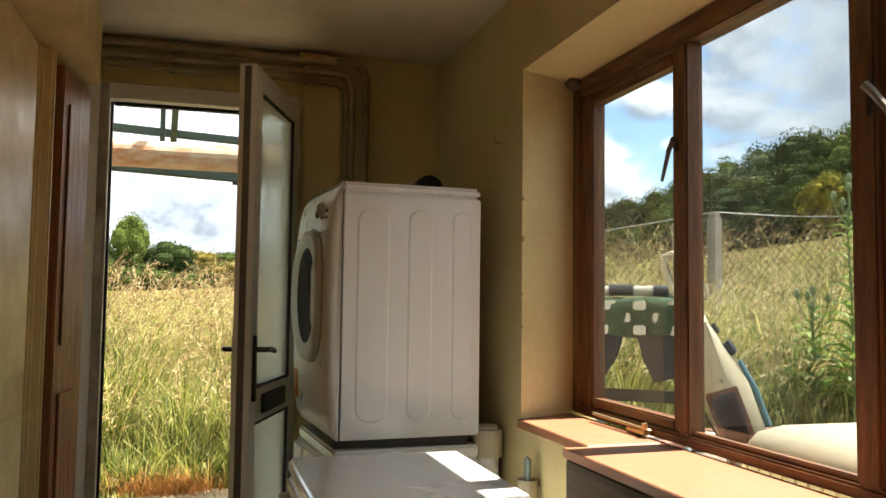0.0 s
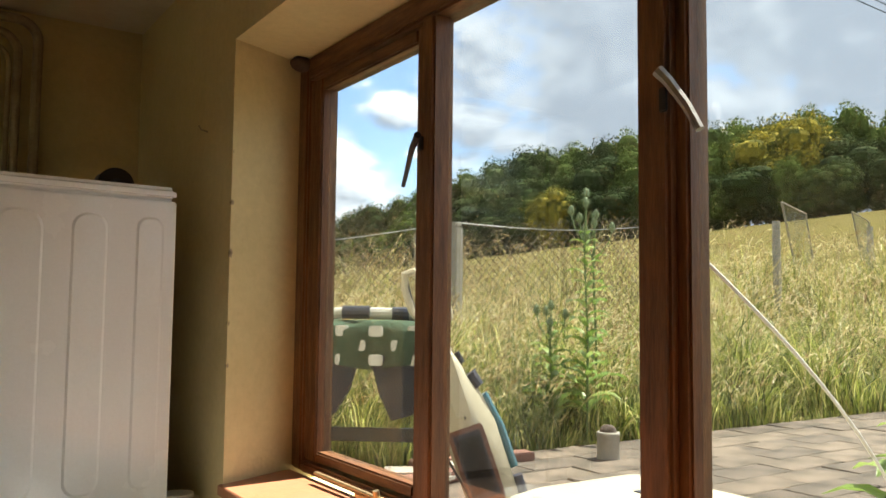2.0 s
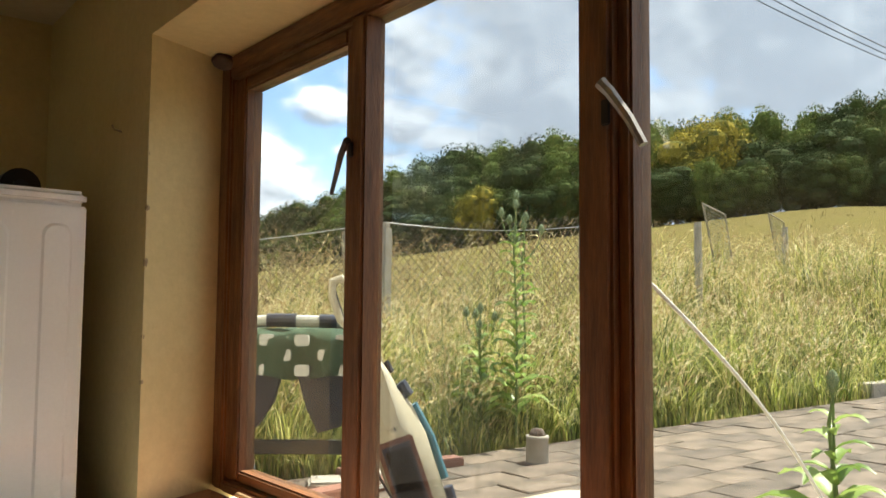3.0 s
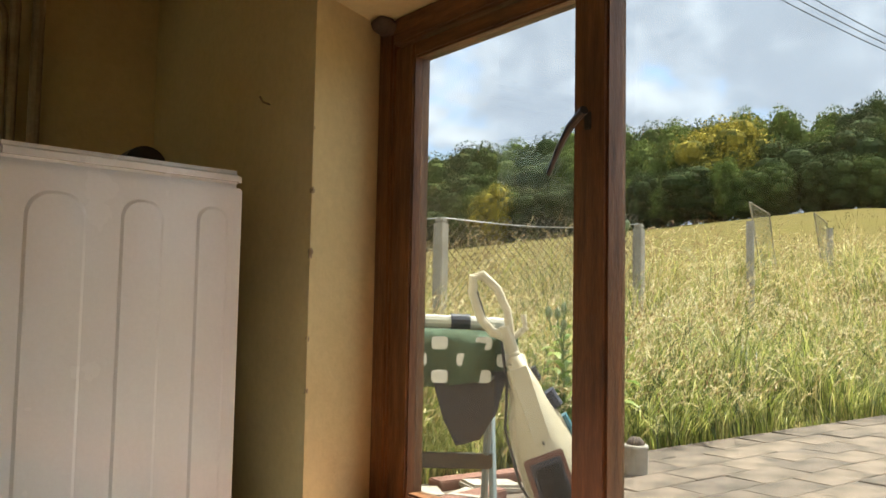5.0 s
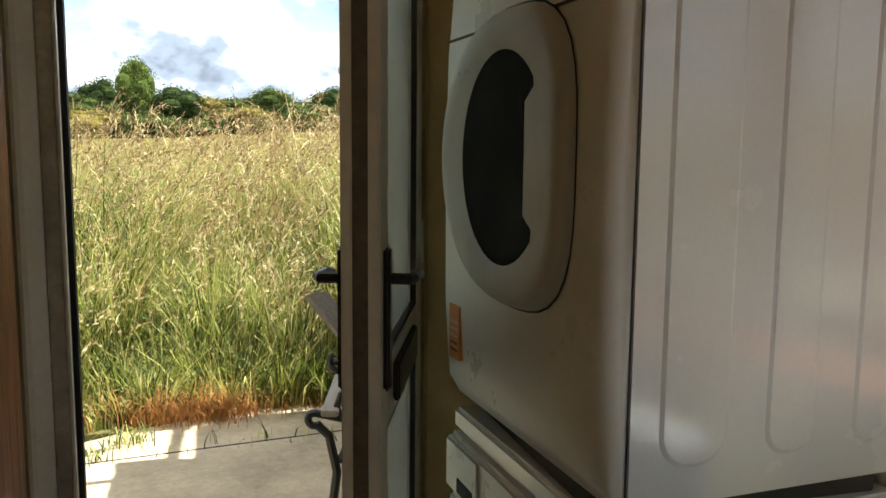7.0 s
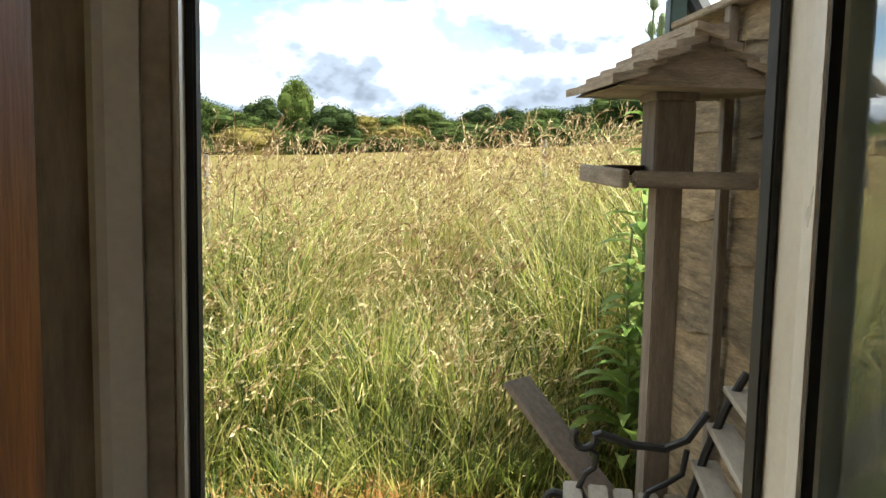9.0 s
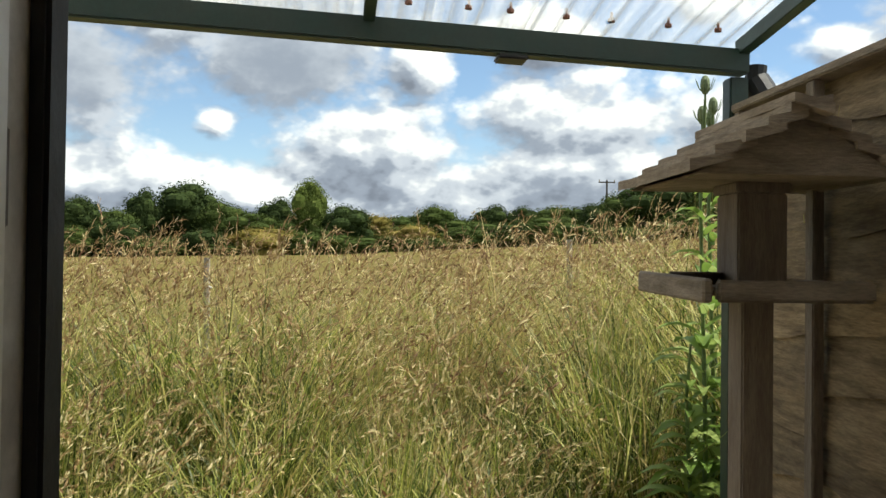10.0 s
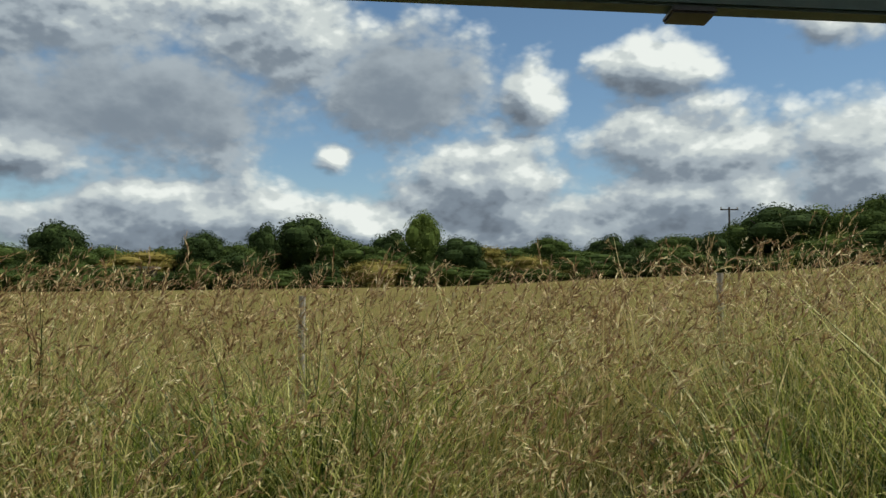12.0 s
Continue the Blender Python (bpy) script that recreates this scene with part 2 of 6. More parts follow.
TAUPE = mat("taupe_cover_strip", (0.50, 0.44, 0.37), 0.6, var=0.2, scale=8, bump=0.2, fine=45, second=(0.20, 0.16, 0.12), amount=0.7, stretch=(4, 4, 0.6))
UPVC_DARK = mat("grubby_plastic_edge", (0.16, 0.13, 0.10), 0.55, var=0.3, scale=18, bump=0.1, fine=70)
GASKET = mat("black_rubber", (0.012, 0.012, 0.012), 0.6, var=0.2)
BLACK = mat("black_metal", (0.015, 0.015, 0.016), 0.4, var=0.2, bump=0.05)
ENAMEL = mat("white_enamel", (0.86, 0.87, 0.88), 0.22, var=0.03, scale=3, bump=0.02, fine=120, second=(0.80, 0.80, 0.79), amount=0.5)
PLASTIC_W = mat("white_appliance_plastic", (0.76, 0.75, 0.72), 0.32, var=0.04, scale=6, bump=0.02, fine=100)
PLASTIC_G = mat("grey_appliance_plastic", (0.52, 0.51, 0.49), 0.34, var=0.06, bump=0.02)
SMOKED = mat("smoked_door_bowl", (0.008, 0.007, 0.007), 0.60, var=0.1, bump=0)
SMOKED.node_tree.nodes["Principled BSDF"].inputs["Specular IOR Level"].default_value = 0.06
ENAMEL.node_tree.nodes["Principled BSDF"].inputs["Coat Weight"].default_value = 0.8
ENAMEL.node_tree.nodes["Principled BSDF"].inputs["Coat Roughness"].default_value = 0.12
SEAM = mat("dark_seam", (0.05, 0.045, 0.04), 0.7, var=0.1)
STICKER = mat("orange_label", (0.75, 0.30, 0.08), 0.5, var=0.1, bump=0)
STICKER_W = mat("pale_label", (0.7, 0.6, 0.45), 0.5, var=0.1, bump=0)
STICKER_D = mat("dark_print", (0.10, 0.05, 0.04), 0.5, var=0.1, bump=0)
PIPE = mat("painted_pipe", (0.40, 0.32, 0.20), 0.5, var=0.2, scale=12, bump=0.1, second=(0.2, 0.14, 0.08), amount=0.6)
STEEL = mat("dull_steel", (0.45, 0.44, 0.42), 0.35, 1.0, var=0.2, bump=0.05)
BRASS = mat("brass_stay", (0.55, 0.42, 0.24), 0.4, 0.9, var=0.2, bump=0.05)
GREEN_STEEL = mat("green_painted_steel", (0.016, 0.042, 0.034), 0.45, var=0.25, scale=9, bump=0.1, second=(0.04, 0.05, 0.04), amount=0.6)
RUST_PIPE = mat("rusted_white_pipe", (0.62, 0.55, 0.44), 0.6, var=0.15, scale=7, bump=0.2, second=(0.42, 0.16, 0.05), amount=1.0, stretch=(1, 1, 3))
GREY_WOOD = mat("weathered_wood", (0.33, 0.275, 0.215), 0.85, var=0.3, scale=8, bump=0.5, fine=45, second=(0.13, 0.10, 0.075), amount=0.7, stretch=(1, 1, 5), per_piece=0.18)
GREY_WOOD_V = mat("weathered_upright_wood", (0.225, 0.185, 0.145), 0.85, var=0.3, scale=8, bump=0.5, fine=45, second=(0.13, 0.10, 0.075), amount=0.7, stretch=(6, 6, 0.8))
FENCE_WOOD = mat("fence_board", (0.37, 0.285, 0.175), 0.85, var=0.4, scale=5, bump=0.7, fine=26, second=(0.13, 0.092, 0.055), amount=0.95, stretch=(3, 1.1, 7), per_piece=0.32)
CONCRETE = mat("slab_concrete", (0.66, 0.53, 0.36), 0.9, var=0.18, scale=3, bump=0.4, fine=40, second=(0.25, 0.2, 0.14), amount=0.7)
PAVER = mat("patio_paver", (0.205, 0.152, 0.112), 0.9, var=0.5, scale=5, bump=0.8, fine=22, second=(0.075, 0.062, 0.045), amount=1.0, per_piece=0.30)
SOIL = mat("meadow_soil", (0.130, 0.110, 0.038), 0.95, var=0.12, scale=0.16, bump=0.5, fine=9, second=(0.155, 0.122, 0.052), amount=0.9)
SOIL.node_tree.nodes["Principled BSDF"].inputs["Specular IOR Level"].default_value = 0.0
PALE_SLAT = mat("pale_weathered_slat", (0.42, 0.37, 0.30), 0.85, var=0.2, scale=6, bump=0.3, fine=40, second=(0.28, 0.24, 0.19), amount=0.7, stretch=(6, 1, 6))
IVORY = mat("aged_ivory_plastic", (0.54, 0.48, 0.35), 0.45, var=0.1, scale=5, bump=0.05, second=(0.5, 0.44, 0.3), amount=0.5)
TEAL = mat("teal_plastic", (0.05, 0.16, 0.20), 0.4, var=0.1, bump=0.03)
NAVY = mat("navy_plastic", (0.025, 0.03, 0.05), 0.45, var=0.2, bump=0.05)
TUBE = mat("powder_tube", (0.22, 0.27, 0.28), 0.45, 0.3, var=0.15, bump=0.05)
CLOTH_G = mat("green_print_cloth", (0.10, 0.165, 0.10), 0.9, var=0.2, scale=20, bump=0.3, fine=150)
CLOTH_W = mat("cream_print_cloth", (0.62, 0.60, 0.52), 0.9, var=0.15, scale=20, bump=0.3, fine=150)
CLOTH_D = mat("dark_cloth", (0.03, 0.032, 0.045), 0.9, var=0.25, scale=20, bump=0.05, fine=60)
TIMBER_RED = mat("red_brown_timber", (0.22, 0.10, 0.07), 0.85, var=0.25, bump=0.4)
CONC_POST = mat("post_concrete", (0.40, 0.36, 0.30), 0.95, var=0.25, scale=12, bump=0.6, fine=60, second=(0.25, 0.22, 0.17), amount=0.7)
WIRE = mat("galvanised_wire", (0.42, 0.42, 0.40), 0.5, 0.6, var=0.1, bump=0)
NETTING = mat("rusted_netting", (0.17, 0.14, 0.11), 0.7, 0.3, var=0.2, bump=0)
CORD = mat("white_cord", (0.8, 0.78, 0.72), 0.7, var=0.05, bump=0)
BARK = mat("bark", (0.09, 0.07, 0.05), 0.95, var=0.3, bump=0.5)
# window tint is put in to dim the view outdoors, beyond what dust does
CLEAR = glass_mat("window_glass", 0.0, (0.77, 0.80, 0.81), clear=0.985)
FROST = glass_mat("obscured_glass", 0.30, (0.92, 0.96, 0.93), bumpy=0.3, clear=0.55)
SHEET = glass_mat("corrugated_sheet", 0.0, (0.95, 0.96, 0.97), clear=0.78, milky=True)

# ---- mesh helpers ----


def link_mesh(name, bm, material, smooth=False):
    me = bpy.data.meshes.new(name)
    bmesh.ops.recalc_face_normals(bm, faces=bm.faces)
    bm.to_mesh(me)
    bm.free()
    for mm in material if isinstance(material, (list, tuple)) else [material]:
        me.materials.append(mm)
    if smooth:
        me.shade_smooth()
    return new(name, me)


def part(name, bm, material, parent=None, label="", smooth=False):
    ob = link_mesh(name, bm, material, smooth)
    if parent:
        ob.parent = parent
    if label:
        ob["label"] = label
    return ob


def thing(name, m, label, category, group="", kind=""):
    e = new(name)
    e.empty_display_size = 0.1
    e.matrix_world = m
    return tagged(e, label, category, group, kind)


def add_box(bm, x0, x1, y0, y1, z0, z1, bevel=0.0, seg=2):
    made = bmesh.ops.create_cube(bm, size=1, matrix=Matrix.Translation(((x0 + x1) / 2, (y0 + y1) / 2, (z0 + z1) / 2)) @ Matrix.Diagonal((x1 - x0, y1 - y0, z1 - z0, 1)))
    if bevel:
        edges = list({e for v in made["verts"] for e in v.link_edges})
        bmesh.ops.bevel(bm, geom=edges, offset=bevel, segments=seg, affect="EDGES", clamp_overlap=True)
    return bm


def box(x0, x1, y0, y1, z0, z1, bevel=0.0, seg=2):
    return add_box(bmesh.new(), x0, x1, y0, y1, z0, z1, bevel, seg)


def add_prism(bm, outline, z0, z1):
    """An upright solid over an outline of (x, y)."""
    low = [bm.verts.new((x, y, z0)) for x, y in outline]
    high = [bm.verts.new((x, y, z1)) for x, y in outline]
    n = len(outline)
    bm.faces.new(low[::-1])
    bm.faces.new(high)
    for i in range(n):
        bm.faces.new((low[i], low[(i + 1) % n], high[(i + 1) % n], high[i]))
    return bm


def extrude_x(bm, outline, x0, x1):
    """A solid along x over an outline of (y, z)."""
    a = [bm.verts.new((x0, y, z)) for y, z in outline]
    b = [bm.verts.new((x1, y, z)) for y, z in outline]
    n = len(outline)
    bm.faces.new(a[::-1])
    bm.faces.new(b)
    for i in range(n):
        bm.faces.new((a[i], a[(i + 1) % n], b[(i + 1) % n], b[i]))
    return bm


def add_tube(bm, path, r, sides=8, taper=1.0):
    """A round bar along a path of points."""
    pts = [Vector(p) for p in path]
    rings = []
    side = None
    for i, p in enumerate(pts):
        d = (pts[min(i + 1, len(pts) - 1)] - pts[max(i - 1, 0)]).normalized()
        if side is None:
            side = d.orthogonal().normalized()
        side = (side - d * side.dot(d)).normalized()
        up = d.cross(side)
        rad = r * (1 + (taper - 1) * i / max(1, len(pts) - 1))
        rings.append([bm.verts.new(p + (side * math.cos(a) + up * math.sin(a)) * rad) for a in (2 * math.pi * k / sides for k in range(sides))])
    for a, b in zip(rings, rings[1:]):
        for k in range(sides):
            bm.faces.new((a[k], a[(k + 1) % sides], b[(k + 1) % sides], b[k]))
    bm.faces.new(rings[0][::-1])
    bm.faces.new(rings[-1])
    return bm


def tube(path, r, sides=8, taper=1.0):
    return add_tube(bmesh.new(), path, r, sides, taper)


def beam(a, b, w, h, bevel=0.003):
    """A squared bar from a to b, w wide and h high."""
    a, b = Vector(a), Vector(b)
    bm = bmesh.new()
    add_box(bm, 0, (b - a).length, -w / 2, w / 2, -h / 2, h / 2, bevel, 1)
    bmesh.ops.transform(bm, matrix=Matrix.Translation(a) @ (b - a).to_track_quat("X", "Z").to_matrix().to_4x4(), verts=bm.verts)
    return bm


def arc(cx, cz, r, a0, a1, n):
    return [(cx + r * math.cos(radians(a0 + (a1 - a0) * i / n)), cz + r * math.sin(radians(a0 + (a1 - a0) * i / n))) for i in range(n + 1)]


def structure(name, bm, material, label, category="wall", smooth=False):
    return tagged(link_mesh(name, bm, material, smooth), label, category, kind="structure")


def smoothstep(v, a, b):
    v = min(1.0, max(0.0, (v - a) / (b - a)))
    return v * v * (3 - 2 * v)

# ---- the room ----
LX, RX, EY, CZ = 0.34, 1.91, 5.48, 2.39
WX0, WX1 = 2.14, 2.215          # window frame, inner and outer face

structure("floor", box(-0.9, 2.2, 0.2, 5.62, -0.1, 0.0), FLOOR, "dark worn utility room floor", "floor")
structure("ceiling", box(-0.9, 2.22, 0.2, 5.62, CZ, CZ + 0.12), CEIL, "dull cream painted plaster ceiling with stains", "ceiling")

bm = bmesh.new()
add_prism(bm, [(RX, 4.47), (WX0, 4.575), (2.22, 4.575), (2.22, 5.62), (RX, 5.62)], 0, CZ)
add_prism(bm, [(RX, 0.2), (2.22, 0.2), (2.22, 2.46), (WX0, 2.46), (RX, 2.56)], 0, CZ)
add_prism(bm, [(RX, 2.56), (WX0, 2.46), (2.22, 2.46), (2.22, 4.575), (WX0, 4.575), (RX, 4.47)], 2.10, CZ)
add_prism(bm, [(RX, 2.56), (WX0, 2.46), (2.22, 2.46), (2.22, 4.575), (WX0, 4.575), (RX, 4.47)], 0, 0.91)
structure("wall_east", bm, PLASTER, "yellow painted plaster wall round the window")

bm = box(-0.9, 0.445, EY, 5.62, 0, CZ)
add_box(bm, 1.265, RX, EY, 5.62, 0, CZ)
add_box(bm, 0.445, 1.265, EY, 5.62, 2.20, CZ)
structure("wall_north", bm, PLASTER, "yellow painted plaster end wall over the door")

bm = box(0.20, LX, 0.2, 4.70, 0, CZ)
add_box(bm, 0.20, LX, 5.14, EY, 0, CZ)
add_box(bm, 0.20, LX, 4.70, 5.14, 2.10, CZ)
structure("wall_west", bm, PLASTER, "yellow painted plaster wall with an inner doorway")
structure("wall_south", box(-0.9, 2.22, 0.06, 0.2, 0, CZ), PLASTER, "yellow painted plaster back wall")
structure("wall_passage", box(-1.0, -0.9, 0.06, 5.62, 0, CZ), PLASTER, "yellow painted plaster wall of the passage")

# outer skin of the house
bm = bmesh.new()
add_prism(bm, [(2.222, 0.06), (2.245, 0.06), (2.245, 2.44), (2.222, 2.44)], -0.1, 2.75)
add_prism(bm, [(2.222, 4.60), (2.245, 4.60), (2.245, 5.645), (2.222, 5.645)], -0.1, 2.75)
add_prism(bm, [(2.222, 2.44), (2.245, 2.44), (2.245, 4.60), (2.222, 4.60)], -0.1, 0.88)
add_prism(bm, [(2.222, 2.44), (2.245, 2.44), (2.245, 4.60), (2.222, 4.60)], 2.13, 2.75)
add_box(bm, -4.0, 0.44, 5.622, 5.645, -0.1, 2.75)
add_box(bm, 1.295, 2.222, 5.622, 5.645, -0.1, 2.75)
add_box(bm, 0.44, 1.295, 5.622, 5.645, 2.21, 2.75)
structure("outer_wall", bm, RENDER, "pale rendered outer wall of the house")
structure("roof", box(-4.0, 2.35, -0.1, 5.72, 2.76, 2.9), RENDER, "flat roof slab over the utility room", "roof")

# architrave and lintel of the inner doorway
bm = box(LX - 0.002, 0.415, 4.62, 4.74, 0, 2.085, 0.010)
add_box(bm, LX, 0.445, 4.645, 4.672, 0, 2.085, 0.009)
add_box(bm, LX, 0.435, 4.70, 4.72, 0, 2.085, 0.006)
structure("trim", bm, CREAM, "cream painted moulded architrave with wear", "trim")
structure("lintel_trim", add_prism(bmesh.new(), [(LX - 0.002, 3.6), (0.581, 3.6), (0.515, 5.13), (LX - 0.002, 5.13)], 2.09, CZ - 0.003), CREAM, "cream painted boxing over the inner doorway", "trim")
panelling = thing("panelling", pose(0, 0, 0), "cream painted panelled boarding beside the doorway", "panelling", kind="structure")
part("board", box(LX - 0.002, 0.40, 3.55, 4.618, 0.0, 2.085, 0.004), CREAM, panelling)
for z0, z1 in ((1.1, 2.0), (0.2, 1.0)):
    part("raised_panel", box(0.399, 0.42, 3.62, 4.52, z0, z1, 0.014), CREAM, panelling)

inner = thing("door_2", pose(0.430, 4.79, 0.01, 0, 0, -4.5), "brown varnished inner door, slightly ajar", "door", kind="structure")
part("leaf", box(-0.02, 0.02, 0, 0.385, 0, 2.06, 0.004), BROWN_DOOR, inner)
part("panel", box(0.019, 0.028, 0.06, 0.26, 1.15, 1.95, 0.006), BROWN_DOOR, inner)
part("panel", box(0.019, 0.028, 0.06, 0.26, 0.15, 1.0, 0.006), BROWN_DOOR, inner)

# ---- window ----
Y0, Y1, M1, M2 = 2.46, 4.575, (3.852, 3.902), (3.208, 3.272)
win = thing("window_1", pose(0, 0, 0), "brown stained timber window with three lights, dusty panes", "window", kind="structure")
part("frame_side", box(WX0, WX1, 4.515, Y1, 0.945, 2.10, 0.006), WOOD, win)
part("frame_side", box(WX0, WX1, Y0, 2.52, 0.945, 2.10, 0.006), WOOD, win)
part("frame_head", box(WX0 - 0.002, WX1, 2.52, 4.515, 2.035, 2.10, 0.006), WOOD_H, win)
part("frame_foot", box(WX0 - 0.002, WX1, 2.52, 4.515, 0.943, 0.972, 0.006), WOOD_H, win)
part("mullion", box(WX0 - 0.006, WX0 + 0.050, *M1, 0.973, 2.034, 0.006), WOOD, win)
part("mullion", box(WX0 - 0.006, WX0 + 0.066, *M2, 0.973, 2.034, 0.006), WOOD, win)


def sash(y0, y1, a=0.05, b=0.07):
    s = new("sash")
    s.parent = win
    s["label"] = "hinged timber casement"
    part("stile", box(WX0 + 0.012, WX0 + 0.062, y0, y0 + a, 0.975, 2.032, 0.005), WOOD, s)
    part("stile", box(WX0 + 0.012, WX0 + 0.062, y1 - b, y1, 0.975, 2.032, 0.005), WOOD, s)
    part("rail", box(WX0 + 0.013, WX0 + 0.061, y0 + a, y1 - b, 1.995, 2.031, 0.005), WOOD_H, s)
    part("rail", box(WX0 + 0.013, WX0 + 0.061, y0 + a, y1 - b, 0.976, 1.005, 0.005), WOOD_H, s)
    p = part("pane", box(WX0 + 0.034, WX0 + 0.038, y0 + a - 0.005, y1 - b + 0.005, 1.0, 2.0), CLEAR, s)
    p.visible_shadow = False


sash(M1[1] - 0.004, 4.525, 0.050, 0.081)
sash(2.510, M2[0] + 0.004, 0.07, 0.027)
p = part("pane", box(WX0 + 0.034, WX0 + 0.038, M2[1] - 0.003, M1[0] + 0.003, 0.965, 2.04), CLEAR, win)
p.visible_shadow = False
part("bead", box(WX0 + 0.012, WX0 + 0.034, M2[1], M1[0], 0.972, 0.985, 0.003), WOOD_H, win)

bm = bmesh.new()
add_prism(bm, [(RX - 0.012, 3.96), (RX - 0.012, 4.475), (WX0 - 0.003, 4.573), (WX0 - 0.003, 3.96)], 0.912, 0.940)
add_prism(bm, [(RX - 0.085, 2.5), (RX - 0.085, 3.958), (WX0 - 0.003, 3.958), (WX0 - 0.003, 2.5)], 0.912, 0.938)
bmesh.ops.bevel(bm, geom=[e for e in bm.edges if e.calc_length() > 0.1], offset=0.003, segments=1, affect="EDGES")
structure("window_sill", bm, TILE, "terracotta coloured window board, sunlit", "sill")
structure("sill_board", box(RX - 0.08, RX - 0.002, 2.5, 3.95, 0.80, 0.910, 0.004), DARKWOOD, "dark raw timber board under the window sill", "sill")

# ---- outer door ----
DX0, DX1, DY0, DY1 = 0.511, 1.215, 5.455, 5.535
door = thing("door_1", pose(0, 0, 0), "white plastic half-glazed outer door, standing open inwards", "door", kind="structure")
fr = new("door_frame")
fr.parent = door
part("jamb", add_prism(bmesh.new(), [(0.428, 5.479), (0.428, 5.440), (0.437, 5.433), (0.447, 5.436), (0.476, 5.460), (0.476, 5.479)], 0.0, 2.19), UPVC, fr)
part("jamb", box(0.4765, DX0, DY0 + 0.006, DY1, 0.0, 2.19, 0.004), UPVC_GREY, fr)
part("jamb", box(DX1, 1.262, DY0, DY1, 0.0, 2.19, 0.004), UPVC, fr)
part("head", box(DX0, DX1, DY0 + 0.001, DY1 - 0.001, 2.125, 2.189, 0.004), UPVC, fr)
part("threshold", box(DX0, DX1, DY0, DY1 + 0.08, 0.0, 0.075, 0.004), UPVC_DARK, fr)
part("gasket", box(DX0 - 0.002, DX0 + 0.012, 5.515, 5.546, 0.076, 2.124, 0.003), GASKET, fr)
part("gasket", box(DX1 - 0.012, DX1 + 0.002, 5.515, 5.546, 0.076, 2.124, 0.003), GASKET, fr)
part("gasket", box(DX0 + 0.013, DX1 - 0.013, 5.515, 5.546, 2.112, 2.127, 0.003), GASKET, fr)
part("rebate", box(DX0 - 0.001, DX0 + 0.006, 5.458, 5.478, 0.076, 2.124, 0.002), UPVC, fr)
for z0, z1 in ((1.48, 1.535), (1.03, 1.315), (0.74, 0.80), (1.80, 1.84)):
    part("keep", box(DX0, DX0 + 0.0035, 5.470, 5.486, z0, z1, 0.001), UPVC_DARK, fr, "tarnished lock keep")
part("cover_strip", box(0.362, 0.4275, 5.456, 5.479, 0, 2.19, 0.004), TAUPE, fr)

LEAF_W, LEAF_H, LT = 0.655, 2.06, 0.062
lf = new("leaf")
lf.parent = door
lf.matrix_world = pose(1.248, 5.462, 0.085, 0, 0, 180 + 70.5)     # x runs from the hinge to the free edge
S = 0.085
part("stile", box(0, S, -LT / 2, LT / 2, 0, LEAF_H, 0.004), UPVC, lf)
part("stile", box(LEAF_W - S, LEAF_W, -LT / 2, LT / 2, 0, LEAF_H, 0.004), UPVC, lf)
part("rail", box(S, LEAF_W - S, -LT / 2 + 0.001, LT / 2 - 0.001, LEAF_H - S, LEAF_H - 0.001, 0.004), UPVC, lf)
part("rail", box(S, LEAF_W - S, -LT / 2 + 0.001, LT / 2 - 0.001, 0.001, S + 0.03, 0.004), UPVC, lf)
part("rail", box(S, LEAF_W - S, -LT / 2 + 0.001, LT / 2 - 0.001, 0.80, 0.92, 0.004), UPVC, lf)
part("bead_strip", box(LEAF_W - 0.001, LEAF_W + 0.002, -0.012, 0.012, 0.01, LEAF_H - 0.01), UPVC_DARK, lf, "grubby metal lock strip")
for z0, z1 in ((0.92, LEAF_H - S), (S + 0.03, 0.80)):
    bm = bmesh.new()
    for s in (-1, 1):
        yy = s * 0.022
        add_box(bm, S, S + 0.008, yy - 0.006, yy + 0.006, z0, z1)
        add_box(bm, LEAF_W - S - 0.008, LEAF_W - S, yy - 0.006, yy + 0.006, z0, z1)
        add_box(bm, S + 0.008, LEAF_W - S - 0.008, yy - 0.006, yy + 0.006, z1 - 0.008, z1)
        add_box(bm, S + 0.008, LEAF_W - S - 0.008, yy - 0.006, yy + 0.006, z0, z0 + 0.008)
    part("gasket", bm, GASKET, lf)
    part("pane", box(S + 0.004, LEAF_W - S - 0.004, -0.010, 0.010, z0 + 0.003, z1 - 0.003), FROST, lf, "obscured glass pane")
part("letter_plate", box(0.19, 0.50, LT / 2 - 0.002, LT / 2 + 0.012, 0.825, 0.895, 0.004), BLACK, lf, "black letter plate")
part("letter_plate", box(0.19, 0.50, -LT / 2 - 0.012, -LT / 2 + 0.002, 0.825, 0.895, 0.004), BLACK, lf, "black letter plate")
for s in (-1, 1):
    h = part("handle", box(LEAF_W - 0.058, LEAF_W - 0.028, min(s * LT / 2, s * (LT / 2 + 0.011)), max(s * LT / 2, s * (LT / 2 + 0.011)), 0.88, 1.11, 0.004), BLACK, lf, "black lever handle on a long plate")
    y = s * (LT / 2 + 0.045)
    part("lever", tube([(LEAF_W - 0.043, s * (LT / 2 + 0.008), 1.06), (LEAF_W - 0.043, y * 0.97, 1.06), (LEAF_W - 0.053, y, 1.06), (LEAF_W - 0.11, y, 1.058), (LEAF_W - 0.155, y, 1.05)], 0.0095, 10), BLACK, h)
for z in (0.25, 1.0, 1.8):
    part("hinge", tube([(-0.006, LT / 2 - 0.004, z), (-0.006, LT / 2 - 0.004, z + 0.1)], 0.009, 8), UPVC, lf)

